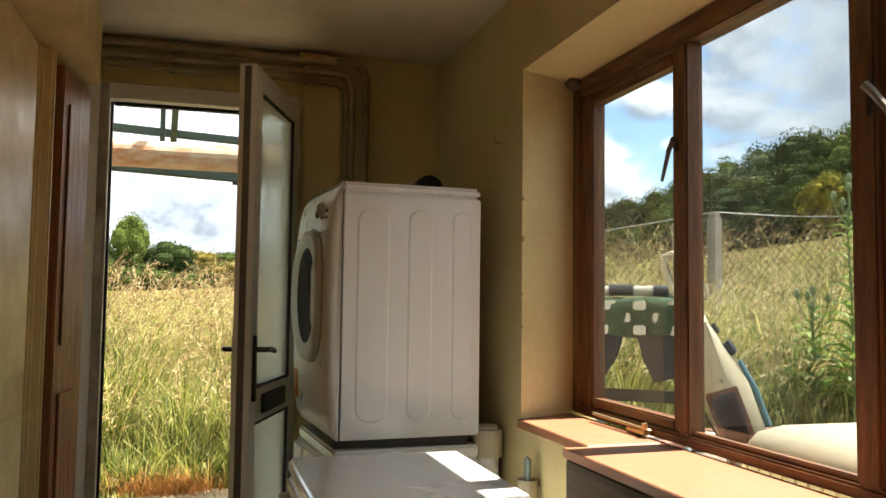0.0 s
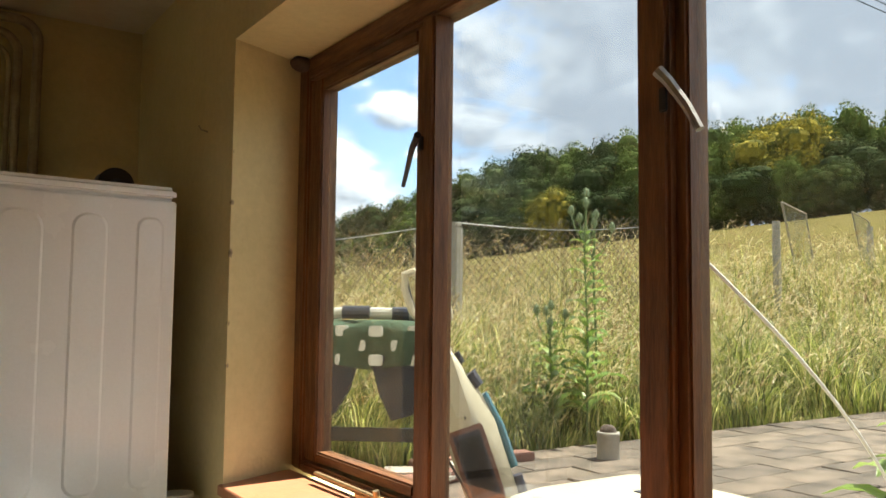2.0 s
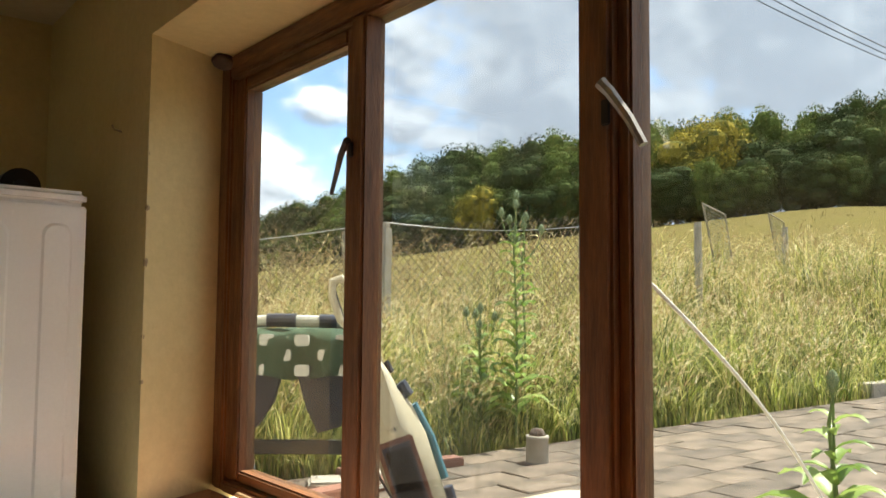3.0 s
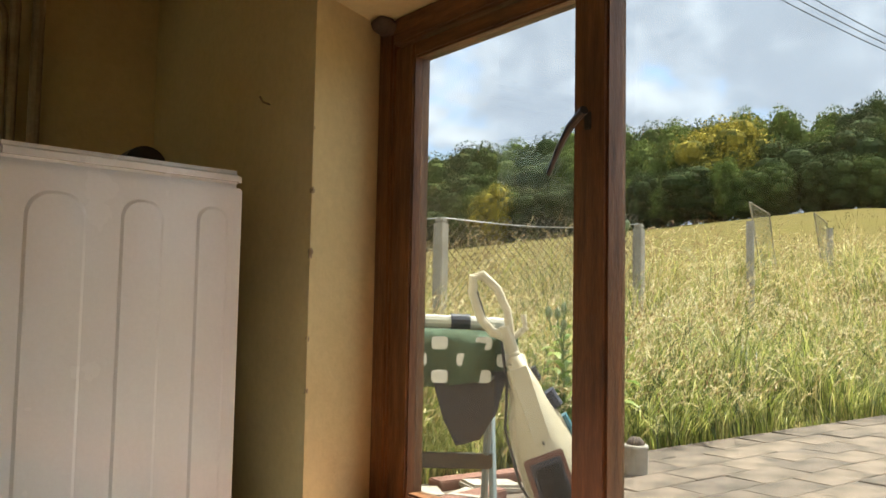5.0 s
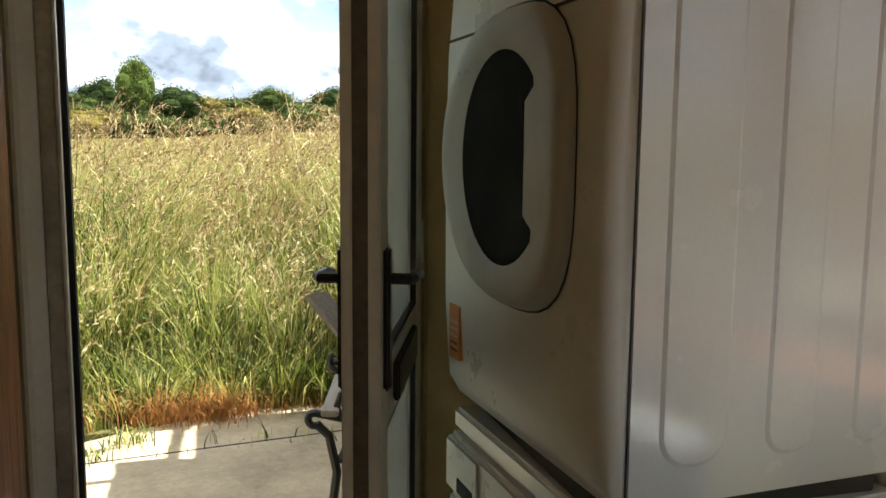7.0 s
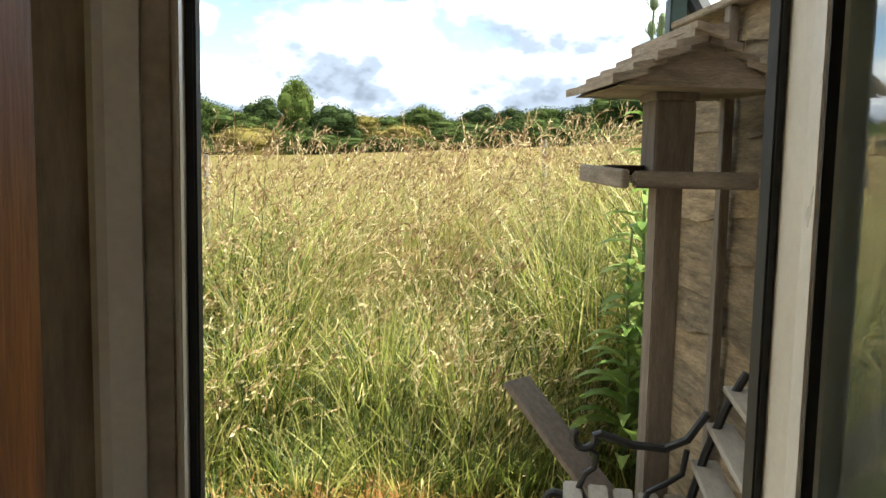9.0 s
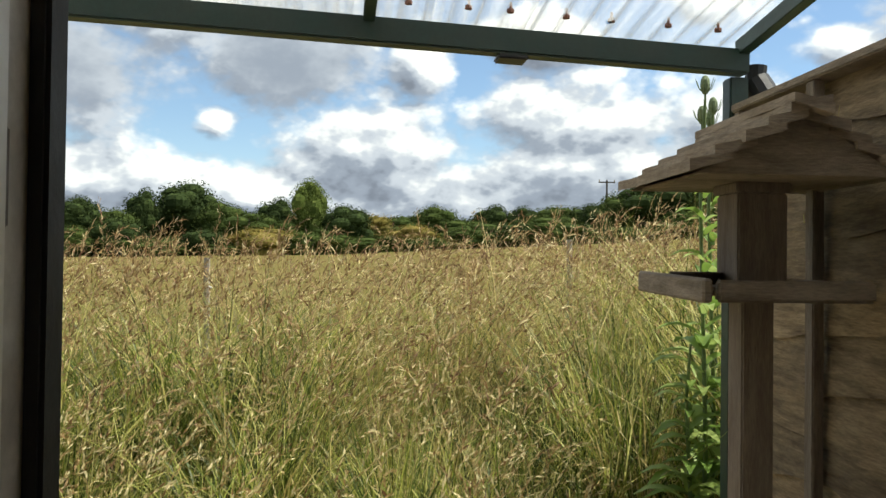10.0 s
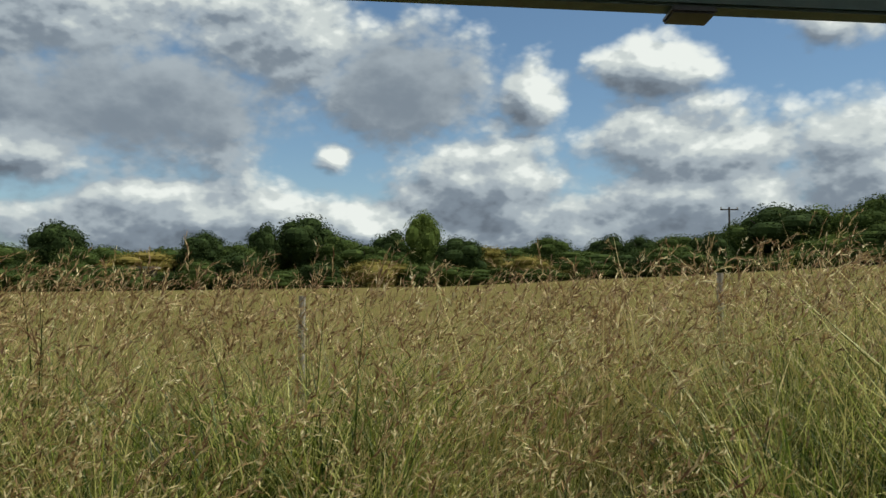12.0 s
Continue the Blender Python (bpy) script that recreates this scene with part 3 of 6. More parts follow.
# knocked plaster on the reveal's edge
for z, w in ((1.665, 0.012), (1.53, 0.014), (1.35, 0.009), (1.24, 0.010), (1.80, 0.007)):
    bm = bmesh.new()
    bmesh.ops.create_icosphere(bm, subdivisions=2, radius=w)
    for v in bm.verts:
        v.co *= 0.8 + 0.5 * noise.noise(v.co * 120 + Vector((z * 9, 0, 0)))
    c = structure("plaster_chip", bm, PIPE, "brown knocked chip in the plaster edge", "plaster chip")
    c.matrix_world = pose(RX + 0.003, 4.474, z)
    c.scale = (0.5, 0.6, 1.0)

# ---- appliances ----


def rounded_rect(w, h, r, n=5):
    """Outline of a rounded rectangle round the origin."""
    pts = []
    for cx, cy, a in ((w / 2 - r, h / 2 - r, 0), (-w / 2 + r, h / 2 - r, 90), (-w / 2 + r, -h / 2 + r, 180), (w / 2 - r, -h / 2 + r, 270)):
        pts += arc(cx, cy, r, a, a + 90, n)
    return pts


def ring_loop(bm, outline, x):
    return [bm.verts.new((x, y, z)) for y, z in outline]


def bridge(bm, a, b):
    n = len(a)
    for i in range(n):
        bm.faces.new((a[i], a[(i + 1) % n], b[(i + 1) % n], b[i]))


def door_outline(s, cut=1.0, n=48):
    """The dryer door: round towards the far side, straight on the handle side."""
    pts = []
    for i in range(n):
        a = 2 * math.pi * i / n
        c, d = math.cos(a), math.sin(a)
        if c > 0:
            y, z = c * 0.258 * s, d * 0.225 * s
        else:
            # the grip side is straight, with cut-off corners
            k = (abs(c) ** 3.4 + abs(d) ** 3.4) ** (-1 / 3.4)
            y, z = c * k * 0.222 * s * cut, d * k * 0.225 * s
        pts.append((y, z))
    return pts


def bowl_point(a):
    """The dark opening of the dryer door, bitten into by its grip."""
    y, z = 0.160 * math.cos(a), 0.165 * math.sin(a)
    if abs(z) < 0.085:
        y = max(y, -0.085)
    elif abs(z) < 0.11:
        y = max(y, -0.085 - (abs(z) - 0.085) * 2.0)
    return y, z


def pressed_pad(bm, x0, x1, z0, z1, y, d):
    """A shallow pressed rib with a rounded top and foot on a panel that faces -y."""
    r = (x1 - x0) / 2 * 0.85
    base = rounded_rect(x1 - x0, z1 - z0, r, 6)
    cx, cz = (x0 + x1) / 2, (z0 + z1) / 2
    a = [bm.verts.new((cx + u, y, cz + v)) for u, v in base]
    b = [bm.verts.new((cx + u * (1 - 0.012 / (x1 - x0)), y - d, cz + v * (1 - 0.012 / (z1 - z0)))) for u, v in base]
    bridge(bm, a, b)
    bm.faces.new(b)


dryer = thing("tumble_dryer", pose(1.287, 4.530, 0.865, 0, 0, 4.0), "white tumble dryer with a round door, stacked on a washing machine", "tumble dryer")
bm = box(0.035, 0.512, 0, 0.595, 0.012, 0.80, 0.004)
part("body", bm, ENAMEL, dryer)
for a, b in ((0.083, 0.192), (0.255, 0.340), (0.410, 0.480)):
    bm = bmesh.new()
    pressed_pad(bm, a, b, 0.065, 0.755, 0.0, 0.0028)
    part("pressed_rib", bm, ENAMEL, dryer)
part("top", box(0.031, 0.5135, -0.0015, 0.597, 0.801, 0.838, 0.012, 3), ENAMEL, dryer)
# front moulding: bowed at the top and tucked in at the foot
prof = [(0.034, 0.012), (0.0, 0.012), (-0.026, 0.05), (-0.034, 0.10), (-0.040, 0.20), (-0.042, 0.45), (-0.038, 0.66), (-0.034, 0.70), (-0.026, 0.76), (-0.008, 0.808), (0.010, 0.828), (0.034, 0.838)]
bm = bmesh.new()
prof = [(min(x + 0.028, 0.034), z) for x, z in prof]
cols = []
for yy, inset in ((0.0, 0.030), (0.004, 0.016), (0.014, 0.006), (0.035, 0.0), (0.56, 0.0), (0.581, 0.006), (0.591, 0.016), (0.595, 0.030)):
    cols.append([bm.verts.new((x + (inset if x < 0.0 else inset * 0.4 if x < 0.02 else 0), yy, z)) for x, z in prof])
for a, b in zip(cols, cols[1:]):
    for i in range(len(prof) - 1):
        bm.faces.new((a[i], a[i + 1], b[i + 1], b[i]))
bm.faces.new(cols[0])
bm.faces.new(cols[-1][::-1])
bmesh.ops.holes_fill(bm, edges=bm.edges, sides=20)
front = part("front_panel", bm, PLASTIC_W, dryer, "moulded white plastic front", True)
part("seam", box(0.0335, 0.0355, -0.0015, 0.001, 0.01, 0.80), SEAM, dryer)
part("panel_line", box(-0.0385, -0.03, 0.03, 0.565, 0.676, 0.680), SEAM, dryer)
k = part("knob", tube([(-0.026, 0.14, 0.752), (-0.040, 0.14, 0.750)], 0.030, 20, 0.92), PLASTIC_G, dryer, "grey timer knob")
part("grip", box(-0.050, -0.038, 0.134, 0.146, 0.728, 0.774, 0.004), PLASTIC_G, k)
part("button", box(-0.036, -0.024, 0.225, 0.237, 0.735, 0.760, 0.003), BLACK, dryer)
part("button", box(-0.034, -0.024, 0.070, 0.080, 0.742, 0.752, 0.002), BLACK, dryer)
part("panel_print", box(-0.0345, -0.026, 0.055, 0.095, 0.722, 0.726), SEAM, dryer)
CYD, CZD = 0.288, 0.470
bm = bmesh.new()
loops = [[bm.verts.new((x, CYD + y * f, CZD + z * f)) for y, z in door_outline(1.0)] for x, f in ((-0.038, 1.0), (-0.052, 0.99), (-0.060, 0.96), (-0.063, 0.88), (-0.060, 0.80))]
for a, b in zip(loops, loops[1:]):
    bridge(bm, a, b)
hole = []
for i in range(48):
    a = 2 * math.pi * i / 48
    y, z = bowl_point(a)
    hole.append(bm.verts.new((-0.053, CYD + y, CZD + z)))
bridge(bm, loops[-1], hole)
dd = part("door", bm, PLASTIC_G, dryer, "grey plastic round door", True)
bm = bmesh.new()
l1 = [bm.verts.new((-0.0535, CYD + bowl_point(2 * math.pi * i / 48)[0], CZD + bowl_point(2 * math.pi * i / 48)[1])) for i in range(48)]
l2 = [bm.verts.new((-0.0455, CYD + 0.10 * math.cos(2 * math.pi * i / 48), CZD + 0.12 * math.sin(2 * math.pi * i / 48))) for i in range(48)]
bridge(bm, l1, l2)
bm.faces.new(l2)
part("door_bowl", bm, SMOKED, dd, "dark smoked bowl", True)
bm = bmesh.new()
o1, o2 = door_outline(1.012), door_outline(1.0)
a = [bm.verts.new((-0.0425, CYD + y, CZD + z)) for y, z in o1]
b = [bm.verts.new((-0.0435, CYD + y, CZD + z)) for y, z in o2]
bridge(bm, a, b)
part("door_gap", bm, SEAM, dd)
st = part("label", box(-0.0425, -0.032, 0.485, 0.535, 0.10, 0.20), STICKER, dryer, "orange energy label with unreadable print")
for i in range(5):
    part("print_bar", box(-0.0432, -0.0422, 0.492, 0.528, 0.115 + 0.013 * i, 0.119 + 0.013 * i), STICKER_D if i < 2 else STICKER_W, st)


for o in dryer.children:
    if o.name.split(".")[0] in ("panel_line", "knob", "button", "panel_print", "door", "label"):
        o.location.x = 0.028


def washer(m, label, group=""):
    w = thing("washing_machine", m, label, "washing machine", group)
    part("body", box(0.03, 0.50, 0, 0.595, 0.03, 0.80, 0.004), ENAMEL, w)
    part("top", box(0.012, 0.505, -0.003, 0.598, 0.801, 0.845, 0.008, 3), ENAMEL, w)
    part("front_panel", box(0.0, 0.029, 0.002, 0.593, 0.03, 0.68, 0.010, 3), PLASTIC_W, w)
    part("control_panel", box(-0.004, 0.0285, 0.002, 0.593, 0.684, 0.80, 0.010, 3), PLASTIC_W, w)
    d = part("detergent_drawer", box(-0.010, 0.004, 0.42, 0.585, 0.690, 0.794, 0.006), PLASTIC_W, w)
    part("grip", box(-0.0115, -0.009, 0.44, 0.52, 0.70, 0.73, 0.008), SEAM, d)
    part("knob", tube([(0, 0.30, 0.742), (-0.022, 0.30, 0.742)], 0.026, 20, 0.9), PLASTIC_G, w)
    ring = bmesh.new()
    lps = [[ring.verts.new((x, 0.298 + r * math.cos(2 * math.pi * i / 40), 0.40 + r * math.sin(2 * math.pi * i / 40))) for i in range(40)] for x, r in ((0.0, 0.19), (-0.02, 0.185), (-0.026, 0.165), (-0.02, 0.14))]
    for p, q in zip(lps, lps[1:]):
        bridge(ring, p, q)
    dr = part("door", ring, PLASTIC_G, w, "", True)
    bowl = bmesh.new()
    lps = [[bowl.verts.new((x, 0.298 + r * math.cos(2 * math.pi * i / 40), 0.40 + r * math.sin(2 * math.pi * i / 40))) for i in range(40)] for x, r in ((-0.0195, 0.141), (-0.035, 0.12), (-0.04, 0.05))]
    for p, q in zip(lps, lps[1:]):
        bridge(bowl, p, q)
    bowl.faces.new(lps[-1])
    part("door_glass", bowl, SMOKED, dr, "", True)
    for x in (0.07, 0.45):
        for y in (0.06, 0.53):
            part("foot", tube([(x, y, 0), (x, y, 0.032)], 0.02, 10), BLACK, w)
    return w


washer(pose(1.295, 4.530, 0.0, 0, 0, 4.0), "white washing machine under the tumble dryer")
part_gap = part("stacking_strip", box(1.31, 1.76, 4.575, 5.10, 0.8455, 0.8765, 0.002), SEAM)
tagged(part_gap, "dark stacking strip between the two machines", "stacking kit")

fr2 = thing("dishwasher", pose(1.145, 3.735, 0.0), "low white appliance with a plain enamel top, sunlit", "dishwasher")
part("body", box(0.04, 0.50, 0.0, 0.595, 0.06, 0.83, 0.004), ENAMEL, fr2)
part("top", box(0.0, 0.508, -0.003, 0.598, 0.831, 0.872, 0.010, 3), ENAMEL, fr2)
part("door", box(0.006, 0.039, 0.003, 0.592, 0.12, 0.70, 0.008), PLASTIC_W, fr2)
part("control_panel", box(-0.004, 0.0385, 0.003, 0.592, 0.704, 0.828, 0.012, 3), PLASTIC_G, fr2)
part("knob", tube([(0, 0.50, 0.765), (-0.03, 0.50, 0.765)], 0.032, 20, 0.9), PLASTIC_G, fr2)
part("plinth", box(0.06, 0.49, 0.005, 0.59, 0.0, 0.06), BLACK, fr2)

# ---- small things in the room ----
ball = thing("cable_reel", pose(1.74, 5.06, 1.704), "black round cable reel on the dryer", "cable reel")
part("drum", tube([(0, -0.035, 0.055), (0, 0.035, 0.055)], 0.055, 24), BLACK, ball)
part("hub", tube([(0, -0.042, 0.055), (0, 0.042, 0.055)], 0.022, 16), NAVY, ball)
for x, y, r, w, h, d in ((1.42, 5.05, 12, 0.16, 0.035, 0.10), (1.58, 5.04, -8, 0.13, 0.055, 0.09)):
    tray = thing("cardboard_tray", pose(x, y, 1.704, 0, 0, r), "flat brown cardboard tray lying on the dryer", "box")
    part("base", box(-w / 2, w / 2, -d / 2, d / 2, 0, 0.006), TIMBER_RED, tray)
    for s in (-1, 1):
        part("side", box(-w / 2, w / 2, s * d / 2 - 0.002, s * d / 2 + 0.002, 0.006, h), TIMBER_RED, tray)
        part("side", box(s * w / 2 - 0.002, s * w / 2 + 0.002, -d / 2 + 0.002, d / 2 - 0.002, 0.006, h), TIMBER_RED, tray)

duct = thing("vent_hose", pose(1.838, 4.60, 0), "white corrugated vent hose standing behind the dryer", "hose")
bm = bmesh.new()
prev = None
for i in range(76):
    z = i * 0.012
    r = 0.040 + 0.0015 * (i % 2)
    bend = max(0, z - 0.85)
    loop = [bm.verts.new((r * math.cos(2 * math.pi * k / 16), r * math.sin(2 * math.pi * k / 16) + bend * 0.25, z)) for k in range(16)]
    if prev:
        bridge(bm, prev, loop)
    else:
        bm.faces.new(loop)
    prev = loop
bm.faces.new(prev)
part("hose", bm, PLASTIC_W, duct)
part("collar", tube([(0, 0, 0.80), (0, 0, 0.89)], 0.052, 20), IVORY, duct)

cup = thing("brush_holder", pose(1.868, 4.31, 0.66), "white plastic holder with a grey brush, fixed to the wall", "brush holder")
bm = bmesh.new()
lps = [[bm.verts.new((r * math.cos(2 * math.pi * i / 20), r * math.sin(2 * math.pi * i / 20), z)) for i in range(20)] for r, z in ((0.026, 0), (0.032, 0.12), (0.029, 0.12), (0.023, 0.01))]
for p, q in zip(lps, lps[1:]):
    bridge(bm, p, q)
bm.faces.new(lps[0][::-1])
bm.faces.new(lps[-1])
part("cup", bm, IVORY, cup, "", True)
part("bracket", box(0.026, 0.041, -0.012, 0.012, 0.03, 0.10, 0.003), IVORY, cup)
part("brush", box(-0.010, 0.010, -0.014, 0.014, 0.03, 0.19, 0.008, 3), TUBE, cup, "grey-blue plastic brush handle")

# pipes over the door and down the end wall
PZ = ((2.355, 1.560, 0.017), (2.305, 1.500, 0.015), (2.262, 1.475, 0.009))
for i, (z, x, r) in enumerate(PZ):
    pts = [(-0.3, EY - 0.03, z)] + [(px, EY - 0.03, pz) for px, pz in arc(x - 0.07, z - 0.07, 0.07, 90, 0, 8)] + [(x, EY - 0.03, 1.0)]
    pp = thing("water_pipe", pose(0, 0, 0), "painted water pipe running over the door and down the wall", "pipe", "pipes over the door")
    part("tube", tube(pts, r, 10), PIPE, pp)
    for cx in (0.75, 1.30):
        part("clip", box(cx - 0.012, cx + 0.012, EY - 0.03 - r, EY - 0.001, z - r - 0.004, z + r + 0.003, 0.003), PIPE, pp)
tee = thing("pipe_fitting", pose(1.34, EY - 0.03, 2.362), "pale pipe coupling near the ceiling", "pipe fitting")
part("sleeve", tube([(-0.07, 0, 0), (0.07, 0, 0)], 0.024, 14), CREAM, tee)
part("nut", tube([(0.05, 0, 0), (0.085, 0, 0)], 0.028, 6), CREAM, tee)
structure("board_by_door", box(1.292, 1.452, EY - 0.016, EY - 0.001, 0, 2.24, 0.004), CREAM, "cream painted board beside the outer door", "trim")
structure("board_over_door", box(0.415, 1.2915, EY - 0.012, EY - 0.001, 2.195, 2.245, 0.004), CREAM, "cream painted board over the outer door", "trim")

# window furniture
hd = thing("window_catch", pose(WX0 - 0.007, M1[1] - 0.01, 1.75), "dark cockspur window catch on the mullion", "window catch", "window catches")
part("plate", box(-0.005, 0.0, -0.008, 0.008, -0.014, 0.018, 0.002), BLACK, hd)
part("lever", tube([(-0.012, 0, 0.02), (0.005, 0.05, 0.0), (0.02, 0.09, -0.03), (0.028, 0.125, -0.075)], 0.0085, 8, 0.6), BLACK, hd)
hd = thing("window_catch", pose(WX0 - 0.007, M2[0] + 0.005, 1.705), "worn metal window catch on the mullion", "window catch", "window catches")
part("plate", box(-0.005, 0.0, -0.008, 0.008, -0.016, 0.022, 0.002), BLACK, hd)
part("lever", tube([(-0.014, 0, 0.045), (-0.008, -0.012, 0.03), (0.006, -0.035, -0.01), (0.012, -0.055, -0.05)], 0.010, 8, 0.7), STEEL, hd)
sy = thing("window_stay", pose(WX0 - 0.02, 4.02, 0.955), "brass casement stay lying along the sill", "window stay")
part("bar", beam((0, 0.0, 0.008), (-0.005, 0.34, 0.012), 0.014, 0.008), BRASS, sy)
part("peg_plate", box(-0.008, 0.012, 0.02, 0.12, -0.008, 0.004, 0.002), BRASS, sy)
part("knob", tube([(-0.002, 0.02, 0.008), (-0.006, 0.02, 0.026)], 0.008, 10), BRASS, sy)
bm = bmesh.new()
bmesh.ops.create_icosphere(bm, subdivisions=3, radius=0.032)
for v in bm.verts:
    v.co *= 1 + 0.35 * noise.noise(v.co * 40)
    v.co.z *= 0.7
nest = tagged(link_mesh("mud_nest", bm, DARKWOOD, True), "dark lump of old mud in the window corner", "mud lump")
nest.matrix_world = pose(WX0 - 0.012, 4.53, 2.085)
hook = tagged(link_mesh("wall_hook", tube([(0, 0, 0), (-0.02, 0, 0.004), (-0.026, 0.003, 0.016)], 0.0025, 6), PIPE), "small dark hook on the wall", "hook")
hook.matrix_world = pose(RX + 0.001, 4.683, 1.887)

# ---- lie of the land ----
ELEV = ((-180, 0.3), (-31, -0.14), (-3, 0.49), (25, 2.0), (47, 4.8), (66, 6.6), (100, 5.0), (180, 0.3))
REACH = ((-180, 95), (10, 95), (30, 75), (60, 58), (100, 60), (180, 95))


def lerp_table(table, v):
    return float(np.interp(v, [a for a, _ in table], [b for _, b in table]))


def land(x, y):
    """Height of the ground."""
    if -4.05 < x < 2.23 and -0.2 < y < 5.63:
        return -0.12
    if 2.2 < x < 10.48 and y < 6.02:
        return 0.45
    bank = smoothstep(x, 1.92, 2.1) if y < 7.4 else smoothstep(x, 1.92 - 1.6 * smoothstep(y, 7.4, 9.5), 2.1 + 1.6 * smoothstep(y, 7.4, 9.5))
    if y < 5.63:
        bank = 1.0 if x > 2 else 0.0
    near = 0.06 + 0.51 * bank * (1 - 0.45 * smoothstep(y, 8, 11) * (1 - smoothstep(x, 3, 6))) + 0.22 * smoothstep(y, 7.7, 11)
    dx, dy = x - 0.8, y - 4.5
    r, a = math.hypot(dx, dy), math.degrees(math.atan2(dx, dy))
    reach = lerp_table(REACH, a)
    edge = 1.42 + reach * math.tan(radians(lerp_table(ELEV, a)))
    s = min(1.0, max(0.0, (r - 5) / (reach - 5)))
    if 2.2 < x < 16:
        s *= smoothstep(y, 6.0, 9.5) + (1 - smoothstep(y, 6.0, 9.5)) * smoothstep(x, 10.5, 16)
    rise = 0.10 * max(0.0, min(r, reach * 2.2) - reach) * smoothstep(a, 12, 45) * (1 - smoothstep(a, 100, 140))
    return near + (edge - near) * s + rise + 0.05 * noise.noise((x * 0.35, y * 0.35, 0)) * min(1, r / 8)


def spaced(fixed, lo, hi, step, far):
    pts = list(np.arange(lo, hi, step)) + list(fixed)
    v, d = hi, step
    while v < far:
        d *= 1.25
        v += d
        pts.append(v)
    v, d = lo, step
    while v > -far:
        d *= 1.25
        v -= d
        pts.append(v)
    return sorted(pts)


bm = bmesh.new()
gx = spaced((-4.06, -4.04, 1.92, 2.1, 2.225, 2.235, 10.47, 10.49), -5.0, 9.0, 0.25, 1500)
gy = spaced((-0.21, -0.19, 5.625, 5.635, 6.015, 6.025), -2.0, 13.0, 0.25, 1500)
grid = [[bm.verts.new((x, y, land(x, y))) for x in gx] for y in gy]
for r0, r1 in zip(grid, grid[1:]):
    for i in range(len(gx) - 1):
        bm.faces.new((r0[i], r0[i + 1], r1[i + 1], r1[i]))
structure("ground", bm, SOIL, "rough meadow ground rising to a wooded hill", "ground", True)

# concrete slab at the door and the patio outside the window
bm = bmesh.new()
add_prism(bm, [(-3.5, 5.647), (1.80, 5.647), (1.78, 7.62), (0.9, 7.58), (0.4, 7.38), (-0.3, 6.95), (-3.5, 6.7)], -0.05, 0.085)
structure("pavement", bm, CONCRETE, "cracked pale concrete slab outside the door", "slab")
structure("crack", beam((0.2, 7.02, 0.0855), (1.7, 7.22, 0.0855), 0.012, 0.002, 0), SEAM, "dark crack across the slab", "crack")

# ---- lean-to ----
BY, BZ = 7.46, 2.095


def roof_z(y):
    return 2.165 + 0.15 * (BY - y)


FALL = pose(1.82, BY, 2.1) @ pose(0, 0, 0, 0, 2.3, 2.5) @ pose(-1.82, -BY, -2.1)
lean = thing("lean_to", FALL, "green steel lean-to frame roofed with clear corrugated sheets", "lean-to")
part("eaves_beam", box(-3.2, 1.84, BY - 0.03, BY + 0.03, BZ - 0.045, BZ + 0.030, 0.006), GREEN_STEEL, lean)
part("gutter_lip", box(-3.2, 1.84, BY + 0.031, BY + 0.075, BZ - 0.005, BZ + 0.035, 0.01), GREEN_STEEL, lean)
part("post", box(1.79, 1.85, BY + 0.0, BY + 0.06, 0.06, BZ - 0.05, 0.005), GREEN_STEEL, lean).matrix_local = FALL.inverted()
part("post", box(-3.2, -3.14, BY - 0.03, BY + 0.03, 0.0, BZ + 0.09, 0.005), GREEN_STEEL, lean).matrix_local = FALL.inverted()
for x in (-2.2, -0.76, 0.68, 1.82):
    part("rafter", beam((x, 5.65, roof_z(5.65) - 0.035), (x, BY, roof_z(BY) - 0.035), 0.035, 0.05), GREEN_STEEL, lean)
part("purlin", box(-3.2, 1.80, 6.88, 6.92, roof_z(6.9) - 0.055, roof_z(6.9) - 0.012, 0.004), GREEN_STEEL, lean)
part("downpipe", tube([(1.90, BY + 0.05, BZ + 0.0), (1.90, BY + 0.05, BZ - 0.05), (1.93, BY + 0.01, BZ - 0.12), (1.93, BY + 0.01, 0.5)], 0.034, 12), BLACK, lean)
part("downpipe_collar", tube([(1.90, BY + 0.05, BZ - 0.05), (1.925, BY + 0.02, BZ - 0.11)], 0.045, 12), BLACK, lean)
part("gutter_clip", box(1.06, 1.15, BY - 0.04, BY + 0.04, BZ - 0.062, BZ - 0.048, 0.004), BLACK, lean)
for s in range(6):
    x0 = -3.18 + s * 0.86
    w = min(0.90, 1.90 - x0)
    n = int(w / 0.0125)
    bm = bmesh.new()
    rows = []
    for y in (5.64, 6.3, 6.95, BY + 0.10):
        rows.append([bm.verts.new((x0 + i * 0.0125, y, roof_z(y) + 0.002 * (s % 2) + 0.013 * math.cos(i * 2 * math.pi * 0.0125 / 0.076))) for i in range(n + 1)])
    for a, b in zip(rows, rows[1:]):
        for i in range(n):
            bm.faces.new((a[i], a[i + 1], b[i + 1], b[i]))
    bmesh.ops.solidify(bm, geom=bm.faces[:], thickness=0.0012)
    sh = part("sheet", bm, SHEET, lean, "grubby clear corrugated sheet", True)
    sh.visible_shadow = False
scr = bmesh.new()
add_tube(scr, [(0, 0, -0.012), (0, 0, 0.016)], 0.004, 6)
add_tube(scr, [(0, 0, -0.014), (0, 0, -0.004)], 0.011, 8)
screw = part("screw", scr, TIMBER_RED, lean, "rusty roofing screw")
screw.matrix_local = pose(-3.0, BY - 0.045, roof_z(BY - 0.045) + 0.006)
